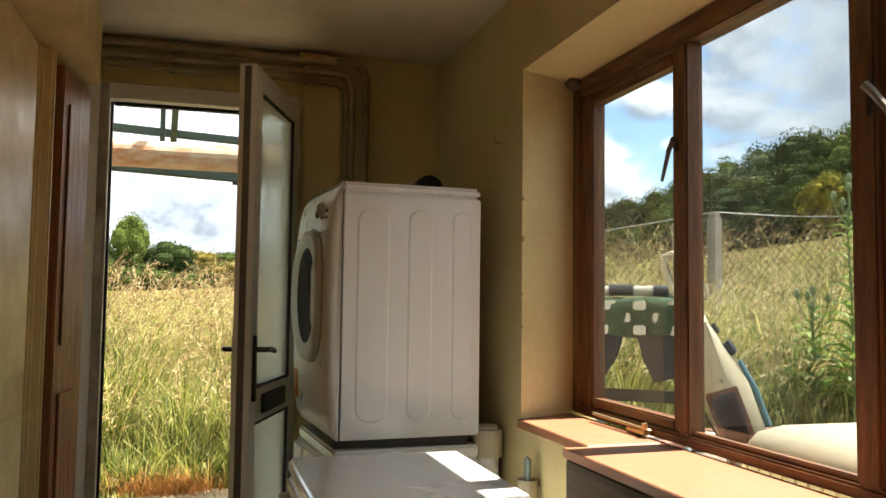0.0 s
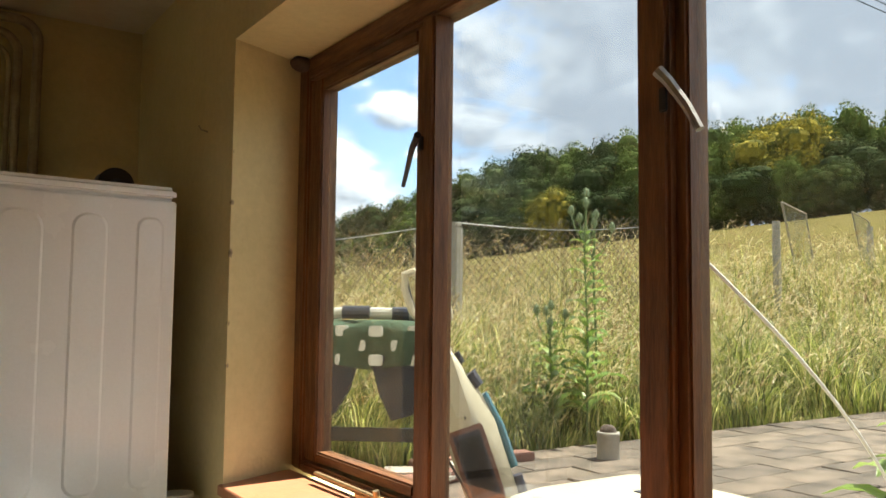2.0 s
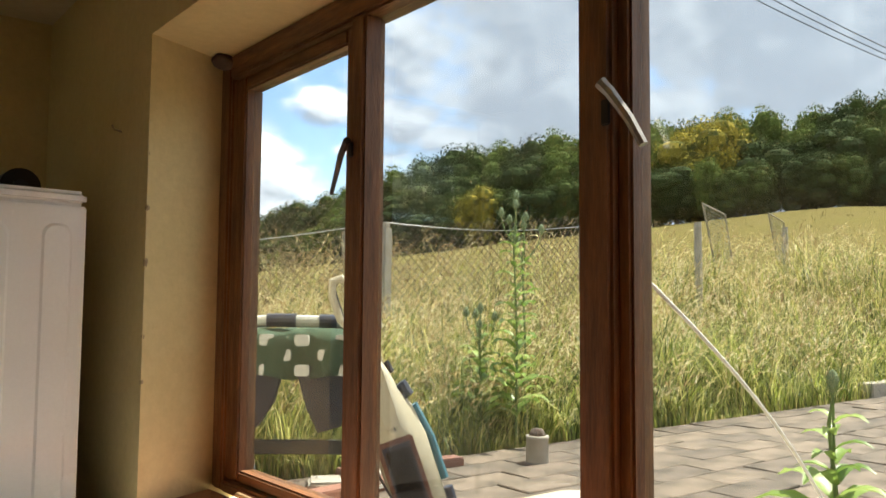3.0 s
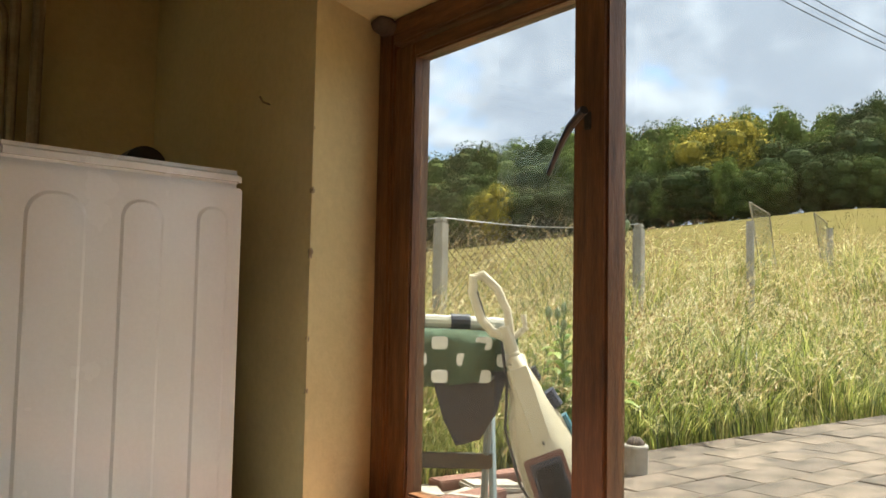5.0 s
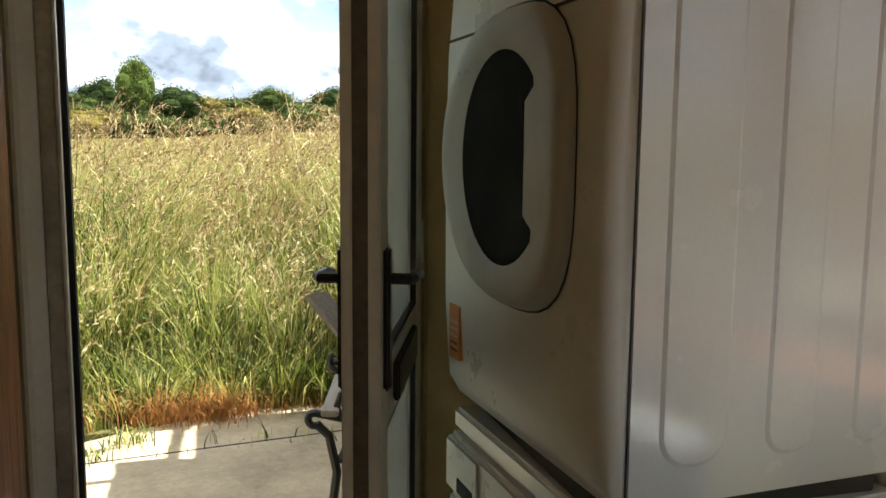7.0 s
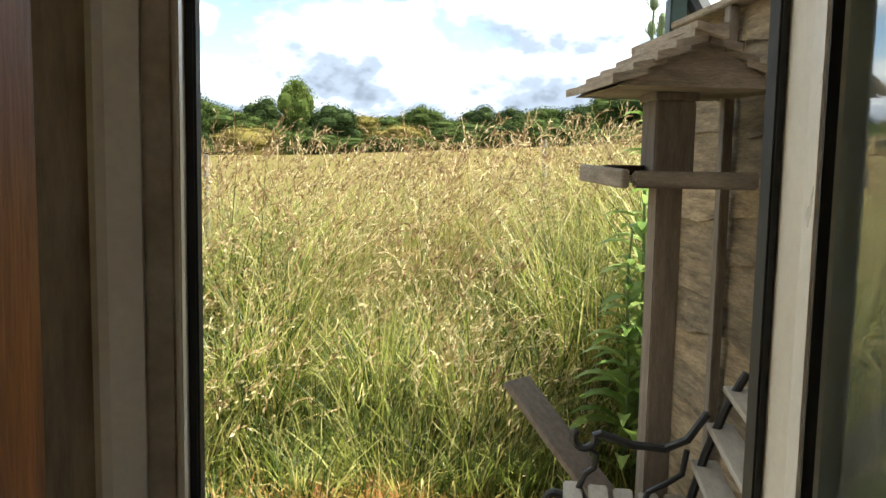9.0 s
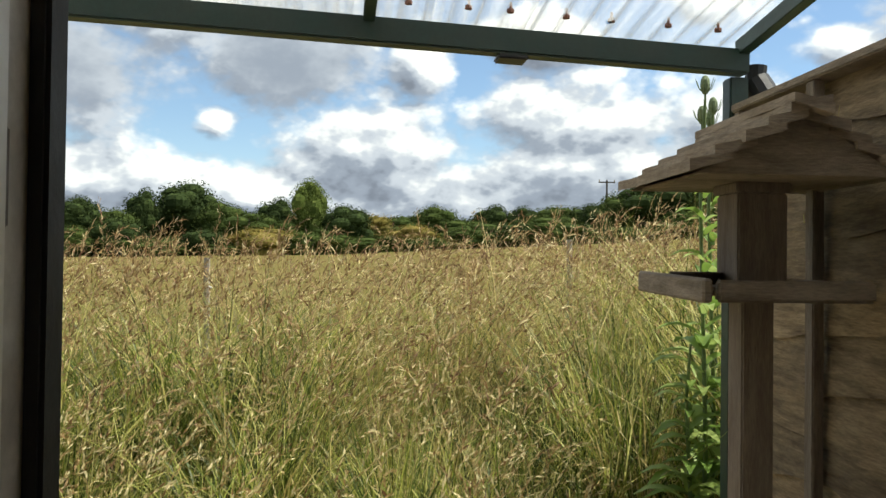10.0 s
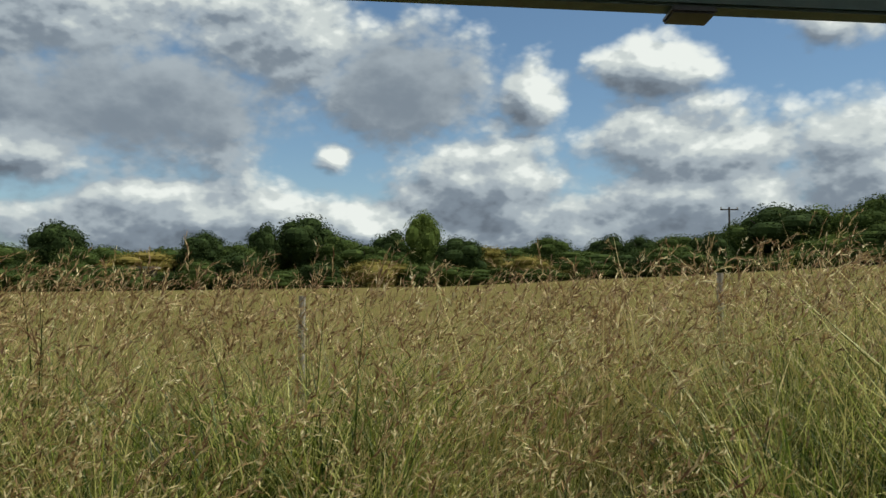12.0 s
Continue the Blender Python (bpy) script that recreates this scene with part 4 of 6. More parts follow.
for i in range(1, 33):
    o = screw.copy()
    scene.collection.objects.link(o)
    o.matrix_local = pose(-3.0 + i * 0.152 + random.uniform(-0.02, 0.02), BY - 0.045 + random.uniform(-0.006, 0.006), roof_z(BY - 0.045) + 0.006)
rp = thing("rusted_pipe", pose(0, 0, 0), "white painted pipe with rust under the lean-to roof", "pipe")
part("tube", tube([(-3.2, 6.25, 2.035), (1.80, 6.25, 2.035)], 0.068, 20), RUST_PIPE, rp)
for x in (-2.2, -0.76, 0.68):
    part("hanger", box(x - 0.012, x + 0.012, 6.24, 6.26, 2.09, roof_z(6.25) - 0.05), GREEN_STEEL, rp)

# ---- lapped fence panel ----
FX = 1.86
fence = thing("garden_fence", pose(0, 0, 0), "weathered lapped timber fence panel with wavy boards", "fence")
rng = random.Random(7)
FB = [(0.10 + i * 0.132, 0.178 if i < 13 else 0.12) for i in range(14)]
for i, (z, h) in enumerate(FB):
    bm = bmesh.new()
    n = 26
    cols = []
    ph, amp = rng.uniform(0, 9), rng.uniform(0.010, 0.026)
    for j in range(n + 1):
        y = 5.66 + (7.44 - 5.66) * j / n
        lo = z + amp * math.sin(y * 6 + ph) + 0.022 * noise.noise((y * 6, i * 3.1, 0))
        bow = 0.012 * noise.noise((y * 4, i * 1.7, 5)) + 0.002
        cols.append([bm.verts.new((FX - 0.030 + bow, y, lo)), bm.verts.new((FX - 0.018 + bow, y, lo)), bm.verts.new((FX - 0.002, y, z + h)), bm.verts.new((FX - 0.010, y, z + h))])
    for a, b in zip(cols, cols[1:]):
        for k in range(4):
            bm.faces.new((a[k], a[(k + 1) % 4], b[(k + 1) % 4], b[k]))
    bm.faces.new(cols[0])
    bm.faces.new(cols[-1][::-1])
    part("board", bm, FENCE_WOOD, fence)
for y in (5.67, 6.12, 6.56, 7.0, 7.42):
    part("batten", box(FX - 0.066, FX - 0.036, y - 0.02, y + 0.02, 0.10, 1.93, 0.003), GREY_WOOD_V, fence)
part("cap_rail", box(FX - 0.072, FX + 0.02, 5.66, 7.45, 1.931, 1.955, 0.004), GREY_WOOD, fence)
part("gravel_board", box(FX - 0.015, FX + 0.015, 5.66, 7.44, 0.05, 0.10, 0.003), GREY_WOOD, fence)

# ---- bird table ----
bird = thing("bird_table", pose(1.56, 6.82, 0.08, 0, 0, 0), "weathered wooden bird table with a slatted pitched roof on a post", "bird table")
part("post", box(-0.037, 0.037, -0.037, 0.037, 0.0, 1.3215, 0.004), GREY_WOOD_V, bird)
tr = part("tray", box(-0.165, 0.165, -0.150, 0.150, 1.322, 1.340, 0.004), GREY_WOOD, bird)
part("tray_edge", box(-0.150, 0.190, -0.176, -0.151, 1.308, 1.354, 0.006), GREY_WOOD, tr)
part("tray_edge", box(-0.175, 0.185, 0.151, 0.172, 1.318, 1.352, 0.005), GREY_WOOD, tr)
part("tray_edge", beam((-0.176, -0.185, 1.332), (-0.190, 0.190, 1.344), 0.022, 0.050, 0.005), GREY_WOOD, tr)
part("tray_edge", box(0.166, 0.187, -0.150, 0.150, 1.318, 1.352, 0.005), GREY_WOOD, tr)
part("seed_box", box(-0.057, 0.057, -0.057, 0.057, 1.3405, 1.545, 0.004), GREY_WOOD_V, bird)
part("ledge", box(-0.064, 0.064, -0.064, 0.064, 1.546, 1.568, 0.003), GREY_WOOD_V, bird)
for y in (-0.215, 0.195):
    bm = bmesh.new()
    o = [(-0.215, 1.568), (0.215, 1.568), (0.012, 1.69), (-0.012, 1.69)]
    a = [bm.verts.new((x, y, z)) for x, z in o]
    b = [bm.verts.new((x, y + 0.02, z)) for x, z in o]
    bridge(bm, a, b)
    bm.faces.new(a)
    bm.faces.new(b[::-1])
    part("gable", bm, GREY_WOOD, bird)
for s in (-1, 1):
    for i in range(5):
        u0 = (0.250 if s > 0 else 0.236) - i * 0.050 + rng.uniform(-0.006, 0.006)
        u1 = u0 - 0.085
        z0 = 1.560 + i * 0.0285
        z1 = z0 + 0.024
        bm = bmesh.new()
        n = 12
        cols = []
        y0, y1 = -0.240 + rng.uniform(-0.022, 0.022), 0.240 + rng.uniform(-0.022, 0.022)
        for j in range(n + 1):
            y = y0 + (y1 - y0) * j / n
            w = 0.009 * noise.noise((y * 11, i * 2.3, s))
            cols.append([bm.verts.new((s * (u0 + w), y, z0 + 0.010)), bm.verts.new((s * (u0 + w), y, z0 + 0.033)), bm.verts.new((s * u1, y, z1 + 0.028)), bm.verts.new((s * u1, y, z1 + 0.010))])
        for a, b in zip(cols, cols[1:]):
            for k in range(4):
                bm.faces.new((a[k], a[(k + 1) % 4], b[(k + 1) % 4], b[k]))
        bm.faces.new(cols[0])
        bm.faces.new(cols[-1][::-1])
        part("shingle", bm, GREY_WOOD, bird)
part("ceiling_board", box(-0.19, 0.19, -0.194, 0.194, 1.569, 1.575), GREY_WOOD, bird)
part("ridge", box(-0.03, 0.03, -0.225, 0.225, 1.708, 1.722, 0.005), GREY_WOOD, bird)

dish = thing("seed_dish", bird.matrix_world @ pose(-0.105, 0.06, 1.3405), "shallow dark dish lying on the bird table tray", "dish")
bm = bmesh.new()
lps = [[bm.verts.new((r * math.cos(2 * math.pi * i / 24), 1.35 * r * math.sin(2 * math.pi * i / 24), z)) for i in range(24)] for r, z in ((0.040, 0.0), (0.054, 0.026), (0.058, 0.028), (0.055, 0.024), (0.038, 0.006))]
for p, q in zip(lps, lps[1:]):
    bridge(bm, p, q)
bm.faces.new(lps[0][::-1])
bm.faces.new(lps[-1])
part("bowl", bm, DARKWOOD, dish, "", True)

# ---- garden seat ----
seat = thing("iron_bench", pose(1.10, 6.16, 0.085, 0, 0, -14), "garden seat with black scrolled iron ends and pale slats", "garden seat")


def seat_end(y):
    e = new("iron_end")
    e.parent = seat
    e["label"] = "black cast iron scrolled end"

    def bar(name, pts, r=0.012):
        part(name, tube([(x, y, z) for x, z in pts], r, 8), BLACK, e)

    bar("front_leg", [(0.02, 0.0), (0.06, 0.10), (0.075, 0.22), (0.05, 0.34), (0.01, 0.38)], 0.015)
    bar("seat_rail", arc(0.005, 0.395, 0.022, 300, 90, 8) + [(0.06, 0.405), (0.2, 0.375), (0.34, 0.385), (0.40, 0.42)], 0.013)
    bar("arm", arc(0.085, 0.585, 0.030, 20, -230, 12)[::-1] + [(0.13, 0.60), (0.22, 0.575), (0.31, 0.57), (0.37, 0.60), (0.42, 0.68)], 0.012)
    bar("back_upright", [(0.38, 0.40), (0.42, 0.56), (0.47, 0.70), (0.52, 0.80)], 0.013)
    bar("back_leg", [(0.38, 0.40), (0.41, 0.22), (0.46, 0.0)], 0.015)
    bar("arm_scroll", [(0.09, 0.405), (0.075, 0.44), (0.09, 0.48), (0.115, 0.50), (0.12, 0.54), (0.095, 0.56)], 0.010)
    bar("arm_brace", [(0.25, 0.385), (0.27, 0.44), (0.32, 0.47), (0.36, 0.50), (0.37, 0.57)], 0.009)


seat_end(0.03)
seat_end(0.67)
for i in range(5):
    part("seat_slat", box(0.03 + i * 0.072, 0.085 + i * 0.072, -0.02, 0.72, 0.418 - 0.006 * min(i, 3), 0.438 - 0.006 * min(i, 3), 0.004), PALE_SLAT, seat)
for i in range(3):
    part("back_slat", beam((0.425 + i * 0.04, -0.02, 0.52 + i * 0.11), (0.425 + i * 0.04, 0.72, 0.52 + i * 0.11), 0.075, 0.018), PALE_SLAT, seat)

plank = tagged(link_mesh("plank", beam((1.27, 7.46, 0.66), (1.66, 7.02, 0.16), 0.14, 0.024), GREY_WOOD_V), "pale loose plank leaning by the bird table", "plank")

# ---- patio outside the window ----
PZT = 0.60
patio = thing("patio", pose(0, 0, 0), "weathered patio of grey-brown pavers outside the window", "patio", kind="structure")
part("bedding", box(2.26, 10.5, -0.5, 6.02, 0.2, PZT - 0.005), PAVER, patio)
drum = thing("drainpipe_stub", pose(4.43, 5.62, PZT), "short pale clay pipe stub with a capped top", "pipe stub")
bm = bmesh.new()
lps = [[bm.verts.new((r * math.cos(2 * math.pi * i / 20), r * math.sin(2 * math.pi * i / 20), z)) for i in range(20)] for r, z in ((0.062, 0), (0.06, 0.12), (0.064, 0.125), (0.062, 0.14), (0.05, 0.142), (0.048, 0.12))]
for p, q in zip(lps, lps[1:]):
    bridge(bm, p, q)
bm.faces.new(lps[-1])
part("pipe", bm, CONC_POST, drum, "", True)
bm = bmesh.new()
bmesh.ops.create_icosphere(bm, subdivisions=3, radius=0.046, matrix=pose(0, 0, 0.135))
for v in bm.verts:
    v.co += v.co.normalized() * 0.008 * noise.noise(v.co * 50)
part("cap", bm, DARKWOOD, drum, "", True)
sleeper = tagged(link_mesh("timber_edging", box(9.4, 11.0, 6.05, 6.2, PZT - 0.05, PZT + 0.12, 0.01), PALE_SLAT), "pale timber edging at the end of the patio", "timber edging")
for x, y, r, l in ((3.05, 5.55, 8, 0.9), (3.7, 5.85, -5, 0.7)):
    sl = tagged(link_mesh("timber_offcut", box(-l / 2, l / 2, -0.05, 0.05, 0, 0.045, 0.006), TIMBER_RED), "red-brown timber offcut lying on the patio", "timber")
    sl.matrix_world = pose(x, y, PZT, 0, 0, r)
for x, y, r in ((3.35, 5.62, 30), (3.55, 5.72, -15), (3.2, 5.75, 60)):
    sl = tagged(link_mesh("stone_slab", box(-0.13, 0.13, -0.08, 0.08, 0, 0.04, 0.012), CONC_POST), "loose pale stone slab on the patio", "stone")
    sl.matrix_world = pose(x, y, PZT, 0, 4, r)

# folding chair with a printed cover, seen through the first light
ch = thing("folding_chair", pose(2.66, 5.02, PZT, 0, 0, -38), "folding chair with a green and cream checked cover", "chair")
for s in (-1, 1):
    part("leg", tube([(s * 0.20, -0.20, 0.0), (s * 0.20, 0.16, 0.62), (s * 0.20, 0.20, 0.72)], 0.012, 8), TUBE, ch)
    part("leg", tube([(s * 0.18, 0.20, 0.0), (s * 0.18, -0.17, 0.62)], 0.012, 8), TUBE, ch)
    part("foot_bar", tube([(s * 0.20, -0.20, 0.012), (s * 0.18, 0.20, 0.012)], 0.011, 8), TUBE, ch)
part("cross_bar", beam((-0.20, -0.02, 0.34), (0.20, -0.02, 0.34), 0.012, 0.05), BLACK, ch)
part("cross_bar", tube([(-0.2, -0.19, 0.03), (0.2, -0.19, 0.03)], 0.010, 8), TUBE, ch)


def drape(w, d, z, drop, name, material, parent, dy=0.0, wave=0.012, label=""):
    """Cloth laid over a bar: a top sheet that hangs down at the front."""
    b = bmesh.new()
    n, m2 = 18, 12
    rows = []
    for j in range(m2 + 1):
        u = j / m2
        row = []
        for i in range(n + 1):
            x = -w / 2 + w * i / n
            k = u * (d + drop)
            yy, zz = (d / 2 - k, z) if k < d else (-d / 2 - 0.01 * math.sin(i * 1.1), z - (k - d))
            row.append(b.verts.new((x, yy + dy + wave * math.sin(i * 0.9 + j * 0.5), zz + wave * 0.8 * math.sin(i * 0.7 + j * 0.9))))
        rows.append(row)
    for r0, r1 in zip(rows, rows[1:]):
        for i in range(n):
            b.faces.new((r0[i], r0[i + 1], r1[i + 1], r1[i]))
    bmesh.ops.solidify(b, geom=b.faces[:], thickness=0.012)
    return part(name, b, material, parent, label, True)


cover = drape(0.52, 0.36, 0.74, 0.150, "cover", CLOTH_G, ch, label="green and cream checked cloth")
for i in range(8):
    for j in range(3):
        if (i + j) % 2:
            continue
        x, z = -0.225 + i * 0.064 + 0.006 * math.sin(j * 3 + i), 0.714 - j * 0.049
        bm = bmesh.new()
        o = rounded_rect(0.048, 0.037, 0.010, 3)
        a = [bm.verts.new((x + u, -0.180 + 0.012 * math.sin((x + 0.26) / 0.52 * 18 * 0.9 + 8) - 0.016, z + v)) for u, v in o]
        b2 = [bm.verts.new((v.co.x, v.co.y + 0.010, v.co.z)) for v in a]
        bm.faces.new(a)
        bridge(bm, a, b2)
        part("check", bm, CLOTH_W, cover)
part("roll", tube([(-0.25, 0.02, 0.765), (-0.1, -0.02, 0.775), (0.08, -0.03, 0.772), (0.25, 0.0, 0.765)], 0.022, 12), CLOTH_W, ch, "rolled cream cloth")
part("roll_band", tube([(-0.12, -0.028, 0.776), (-0.02, -0.036, 0.776)], 0.0245, 12), NAVY, ch)
part("roll_band", tube([(0.06, -0.036, 0.774), (0.12, -0.03, 0.773)], 0.0245, 12), NAVY, ch)
for x in (-0.17, 0.10):
    bm = bmesh.new()
    o = [(x - 0.10, 0.63), (x + 0.13, 0.63), (x + 0.10, 0.51), (x + 0.05, 0.43), (x - 0.02, 0.41), (x - 0.06, 0.49)]
    a = [bm.verts.new((u, -0.172, v)) for u, v in o]
    b2 = [bm.verts.new((u, -0.12, v)) for u, v in o]
    bm.faces.new(a)
    bm.faces.new(b2[::-1])
    bridge(bm, a, b2)
    part("flap", bm, CLOTH_D, ch, "dark hanging cloth flap")

# upright carpet cleaner leaning by the window
up = Vector((-0.27, 0.175, 0.92)).normalized()
across = (Vector((0.84, -0.54, 0)) - up * up.dot(Vector((0.84, -0.54, 0)))).normalized()
depth = up.cross(across)
vac_pose = Matrix.Translation((2.94, 4.60, PZT + 0.01)) @ Matrix((across, depth, up)).transposed().to_4x4() @ Matrix.Diagonal((0.85, 0.9, 1.0, 1.0))
vac = thing("carpet_cleaner", vac_pose, "aged ivory carpet cleaner with a loop handle, leaning outside the window", "carpet cleaner")
bm = bmesh.new()
o = [(-0.10, 0.05), (0.10, 0.05), (0.105, 0.40), (0.088, 0.51), (0.055, 0.57), (0.034, 0.61), (0.03, 0.72), (-0.03, 0.72), (-0.034, 0.60), (-0.085, 0.53), (-0.105, 0.44)]
a = [bm.verts.new((u, -0.05, v)) for u, v in o]
b2 = [bm.verts.new((u, 0.05, v)) for u, v in o]
bm.faces.new(a)
bm.faces.new(b2[::-1])
bridge(bm, a, b2)
bmesh.ops.bevel(bm, geom=bm.edges[:], offset=0.014, segments=3, affect="EDGES")
part("body", bm, IVORY, vac, "", True)
part("tank", box(-0.085, 0.045, -0.066, -0.047, 0.17, 0.41, 0.010), NAVY, vac, "dark smoked water tank")
part("tank_rim", box(-0.092, 0.052, -0.060, -0.046, 0.163, 0.417, 0.006), TIMBER_RED, vac, "red-brown tank rim")
part("tank_window", box(-0.066, 0.026, -0.070, -0.064, 0.20, 0.385, 0.006), SMOKED, vac)
part("tank_foot", box(-0.085, 0.045, -0.068, -0.046, 0.150, 0.168, 0.004), TIMBER_RED, vac)
part("grip_strip", tube([(0.118, -0.02, 0.24), (0.118, -0.02, 0.38), (0.095, -0.02, 0.50)], 0.017, 10), TEAL, vac, "teal plastic strip")
part("collar", tube([(0.116, -0.02, 0.15), (0.118, -0.02, 0.21)], 0.022, 10), NAVY, vac)
part("collar", tube([(0.087, -0.02, 0.53), (0.072, -0.02, 0.58)], 0.024, 10), NAVY, vac)
part("cap", tube([(0.050, -0.02, 0.62), (0.042, -0.02, 0.66)], 0.017, 10), BLACK, vac)
part("slot", box(-0.008, 0.0, -0.053, -0.045, 0.44, 0.57, 0.002), BLACK, vac)
part("base", box(-0.14, 0.14, -0.10, 0.08, 0.0, 0.05, 0.018, 3), IVORY, vac)
part("neck", tube([(0.0, 0, 0.68), (0.0, 0, 0.80)], 0.026, 12, 0.85), IVORY, vac)
loop = [(0.012, 0, 0.76), (0.028, 0, 0.84), (0.020, 0, 0.91), (-0.015, 0, 0.965), (-0.05, 0, 0.965), (-0.068, 0, 0.92), (-0.068, 0, 0.84), (-0.045, 0, 0.795), (0.0, 0, 0.765)]
part("shoulder", box(-0.050, 0.036, -0.060, -0.030, 0.44, 0.69, 0.014, 3), IVORY, vac)
part("loop_handle", tube(loop, 0.016, 10), IVORY, vac, "ivory loop handle")
part("grip_pad", tube([(-0.056, 0, 0.93), (-0.058, 0, 0.84), (-0.040, 0, 0.80)], 0.0085, 8), BLACK, vac)
part("hook", tube([(0.02, 0, 0.76), (0.07, 0, 0.775), (0.078, 0, 0.815)], 0.010, 8), IVORY, vac)
part("cable", tube([(-0.03, -0.03, 0.76), (-0.06, -0.05, 0.64), (-0.115, -0.05, 0.52), (-0.125, -0.05, 0.36), (-0.09, -0.055, 0.22), (-0.08, -0.06, 0.12)], 0.005, 6), BLACK, vac, "black cable")

# moulded animal carrier under the window
car = thing("pet_carrier", pose(2.52, 3.52, PZT), "faded ivory plastic pet carrier with slotted sides", "pet carrier")
bm = box(-0.24, 0.24, -0.33, 0.33, 0.0, 0.20, 0.04, 4)
part("base", bm, IVORY, car, "", True)
bm = bmesh.new()
lps = []
for f, z in ((1.0, 0.205), (1.0, 0.30), (0.97, 0.35), (0.88, 0.385), (0.70, 0.405), (0.45, 0.415)):
    lps.append([bm.verts.new((u * f, v * (1 - (1 - f) * 0.7), z)) for u, v in rounded_rect(0.50, 0.68, 0.07, 5)])
for p, q in zip(lps, lps[1:]):
    bridge(bm, p, q)
bm.faces.new(lps[-1])
bm.faces.new(lps[0][::-1])
lid = part("lid", bm, IVORY, car, "", True)
part("rim", box(-0.262, 0.262, -0.352, 0.352, 0.20, 0.216, 0.006), IVORY, car)
part("grip_hole", box(-0.03, 0.045, -0.07, 0.10, 0.412, 0.4175, 0.004), NAVY, lid, "dark handle recess")
for i in range(13):
    y = -0.27 + i * 0.045
    part("slot", tube([(-0.2455, y, 0.235), (-0.2455, y, 0.30), (-0.2415, y * 0.98, 0.338)], 0.0075, 8), PIPE, lid)

# white cord from the mullion to the ground
bm = bmesh.new()
c0, c1 = Vector((WX1 + 0.010, 3.232, 1.485)), Vector((3.05, 3.20, 0.62))
cpts = [c0.lerp(c1, i / 16) + Vector((0.06 * math.sin(math.pi * i / 16), 0, 0.07 * math.sin(math.pi * i / 16))) for i in range(17)]
tagged(link_mesh("cord", add_tube(bm, cpts, 0.0035, 6), CORD, True), "white cord tied to the window and running down outside", "cord")

# ---- field fence ----


def fence_post(x, y, top, kind, lean_deg=0.0, thick=0.05):
    z0 = land(x, y)
    h = top - z0
    if kind == "concrete":
        e = thing("fence_post", pose(x, y, z0 - 0.1, 0, lean_deg, 12), "square concrete fence post in the long grass", "fence post", "field fence posts")
        part("post", box(-0.05, 0.05, -0.05, 0.05, 0, h + 0.05, 0.008), CONC_POST, e)
        part("cap", box(-0.042, 0.042, -0.042, 0.042, h + 0.05, h + 0.1, 0.012), CONC_POST, e)
    else:
        e = thing("fence_post", pose(x, y, z0 - 0.1, 0, lean_deg, 30), "weathered round timber fence post in the long grass", "fence post", "field fence posts")
        part("post", tube([(0, 0, 0), (0.005, 0.0, h * 0.5), (0.0, 0.0, h + 0.07), (0, 0, h + 0.1)], thick, 9, 0.92), CONC_POST, e)
    part("staple", tube([(thick * 0.9, 0, h - 0.1), (thick + 0.012, 0, h - 0.1)], 0.006, 6), WIRE, e)
    return Vector((x, y, top))


tops = [fence_post(*v) for v in ((5.44, 8.54, 2.18, "concrete"), (8.08, 8.5, 2.32, "concrete"), (10.25, 8.52, 2.515, "timber", -3.0), (13.9, 9.35, 2.75, "timber"), (2.09, 10.83, 1.637, "timber", 0.0, 0.022), (-0.42, 10.64, 1.475, "timber", 0.0, 0.022), (7.5, 12.5, 2.5, "timber"))]
post_w = tops[0]


def chain_link(a, b, height, name_label):
    n = thing("wire_netting", pose(0, 0, 0), name_label, "wire fence", "field fence netting")
    d = b - a
    part("strand", tube([a.lerp(b, i / 10) + Vector((0, 0, -0.06 * math.sin(math.pi * i / 10))) for i in range(11)], 0.006, 5), WIRE, n)
    bm2 = bmesh.new()
    step, cells = 0.085, int(d.length / 0.085)
    rows2 = int(height / step)
    u = d.normalized()
    for s in (1, -1):
        for k in range(-rows2, cells + 1) if s == 1 else range(0, cells + rows2 + 1):
            p0, p1 = (k * step, 0.0), ((k + s * rows2) * step, -height)
            ts = [0.0, 1.0]
            for lim in (0.0, cells * step):
                t0 = (lim - p0[0]) / (p1[0] - p0[0])
                ts = [max(ts[0], t0), ts[1]] if (p1[0] > p0[0]) == (lim == 0.0) else [ts[0], min(ts[1], t0)]
            if ts[1] <= ts[0]:
                continue
            q = [a + u * (p0[0] + (p1[0] - p0[0]) * t) + Vector((0, 0, d.z * (p0[0] + (p1[0] - p0[0]) * t) / d.length - 0.03 + (p1[1]) * t)) for t in ts]
            add_tube(bm2, q, 0.0032, 3)
    tagged(part("netting", bm2, NETTING, n, "diamond wire mesh"), kind="stuff")


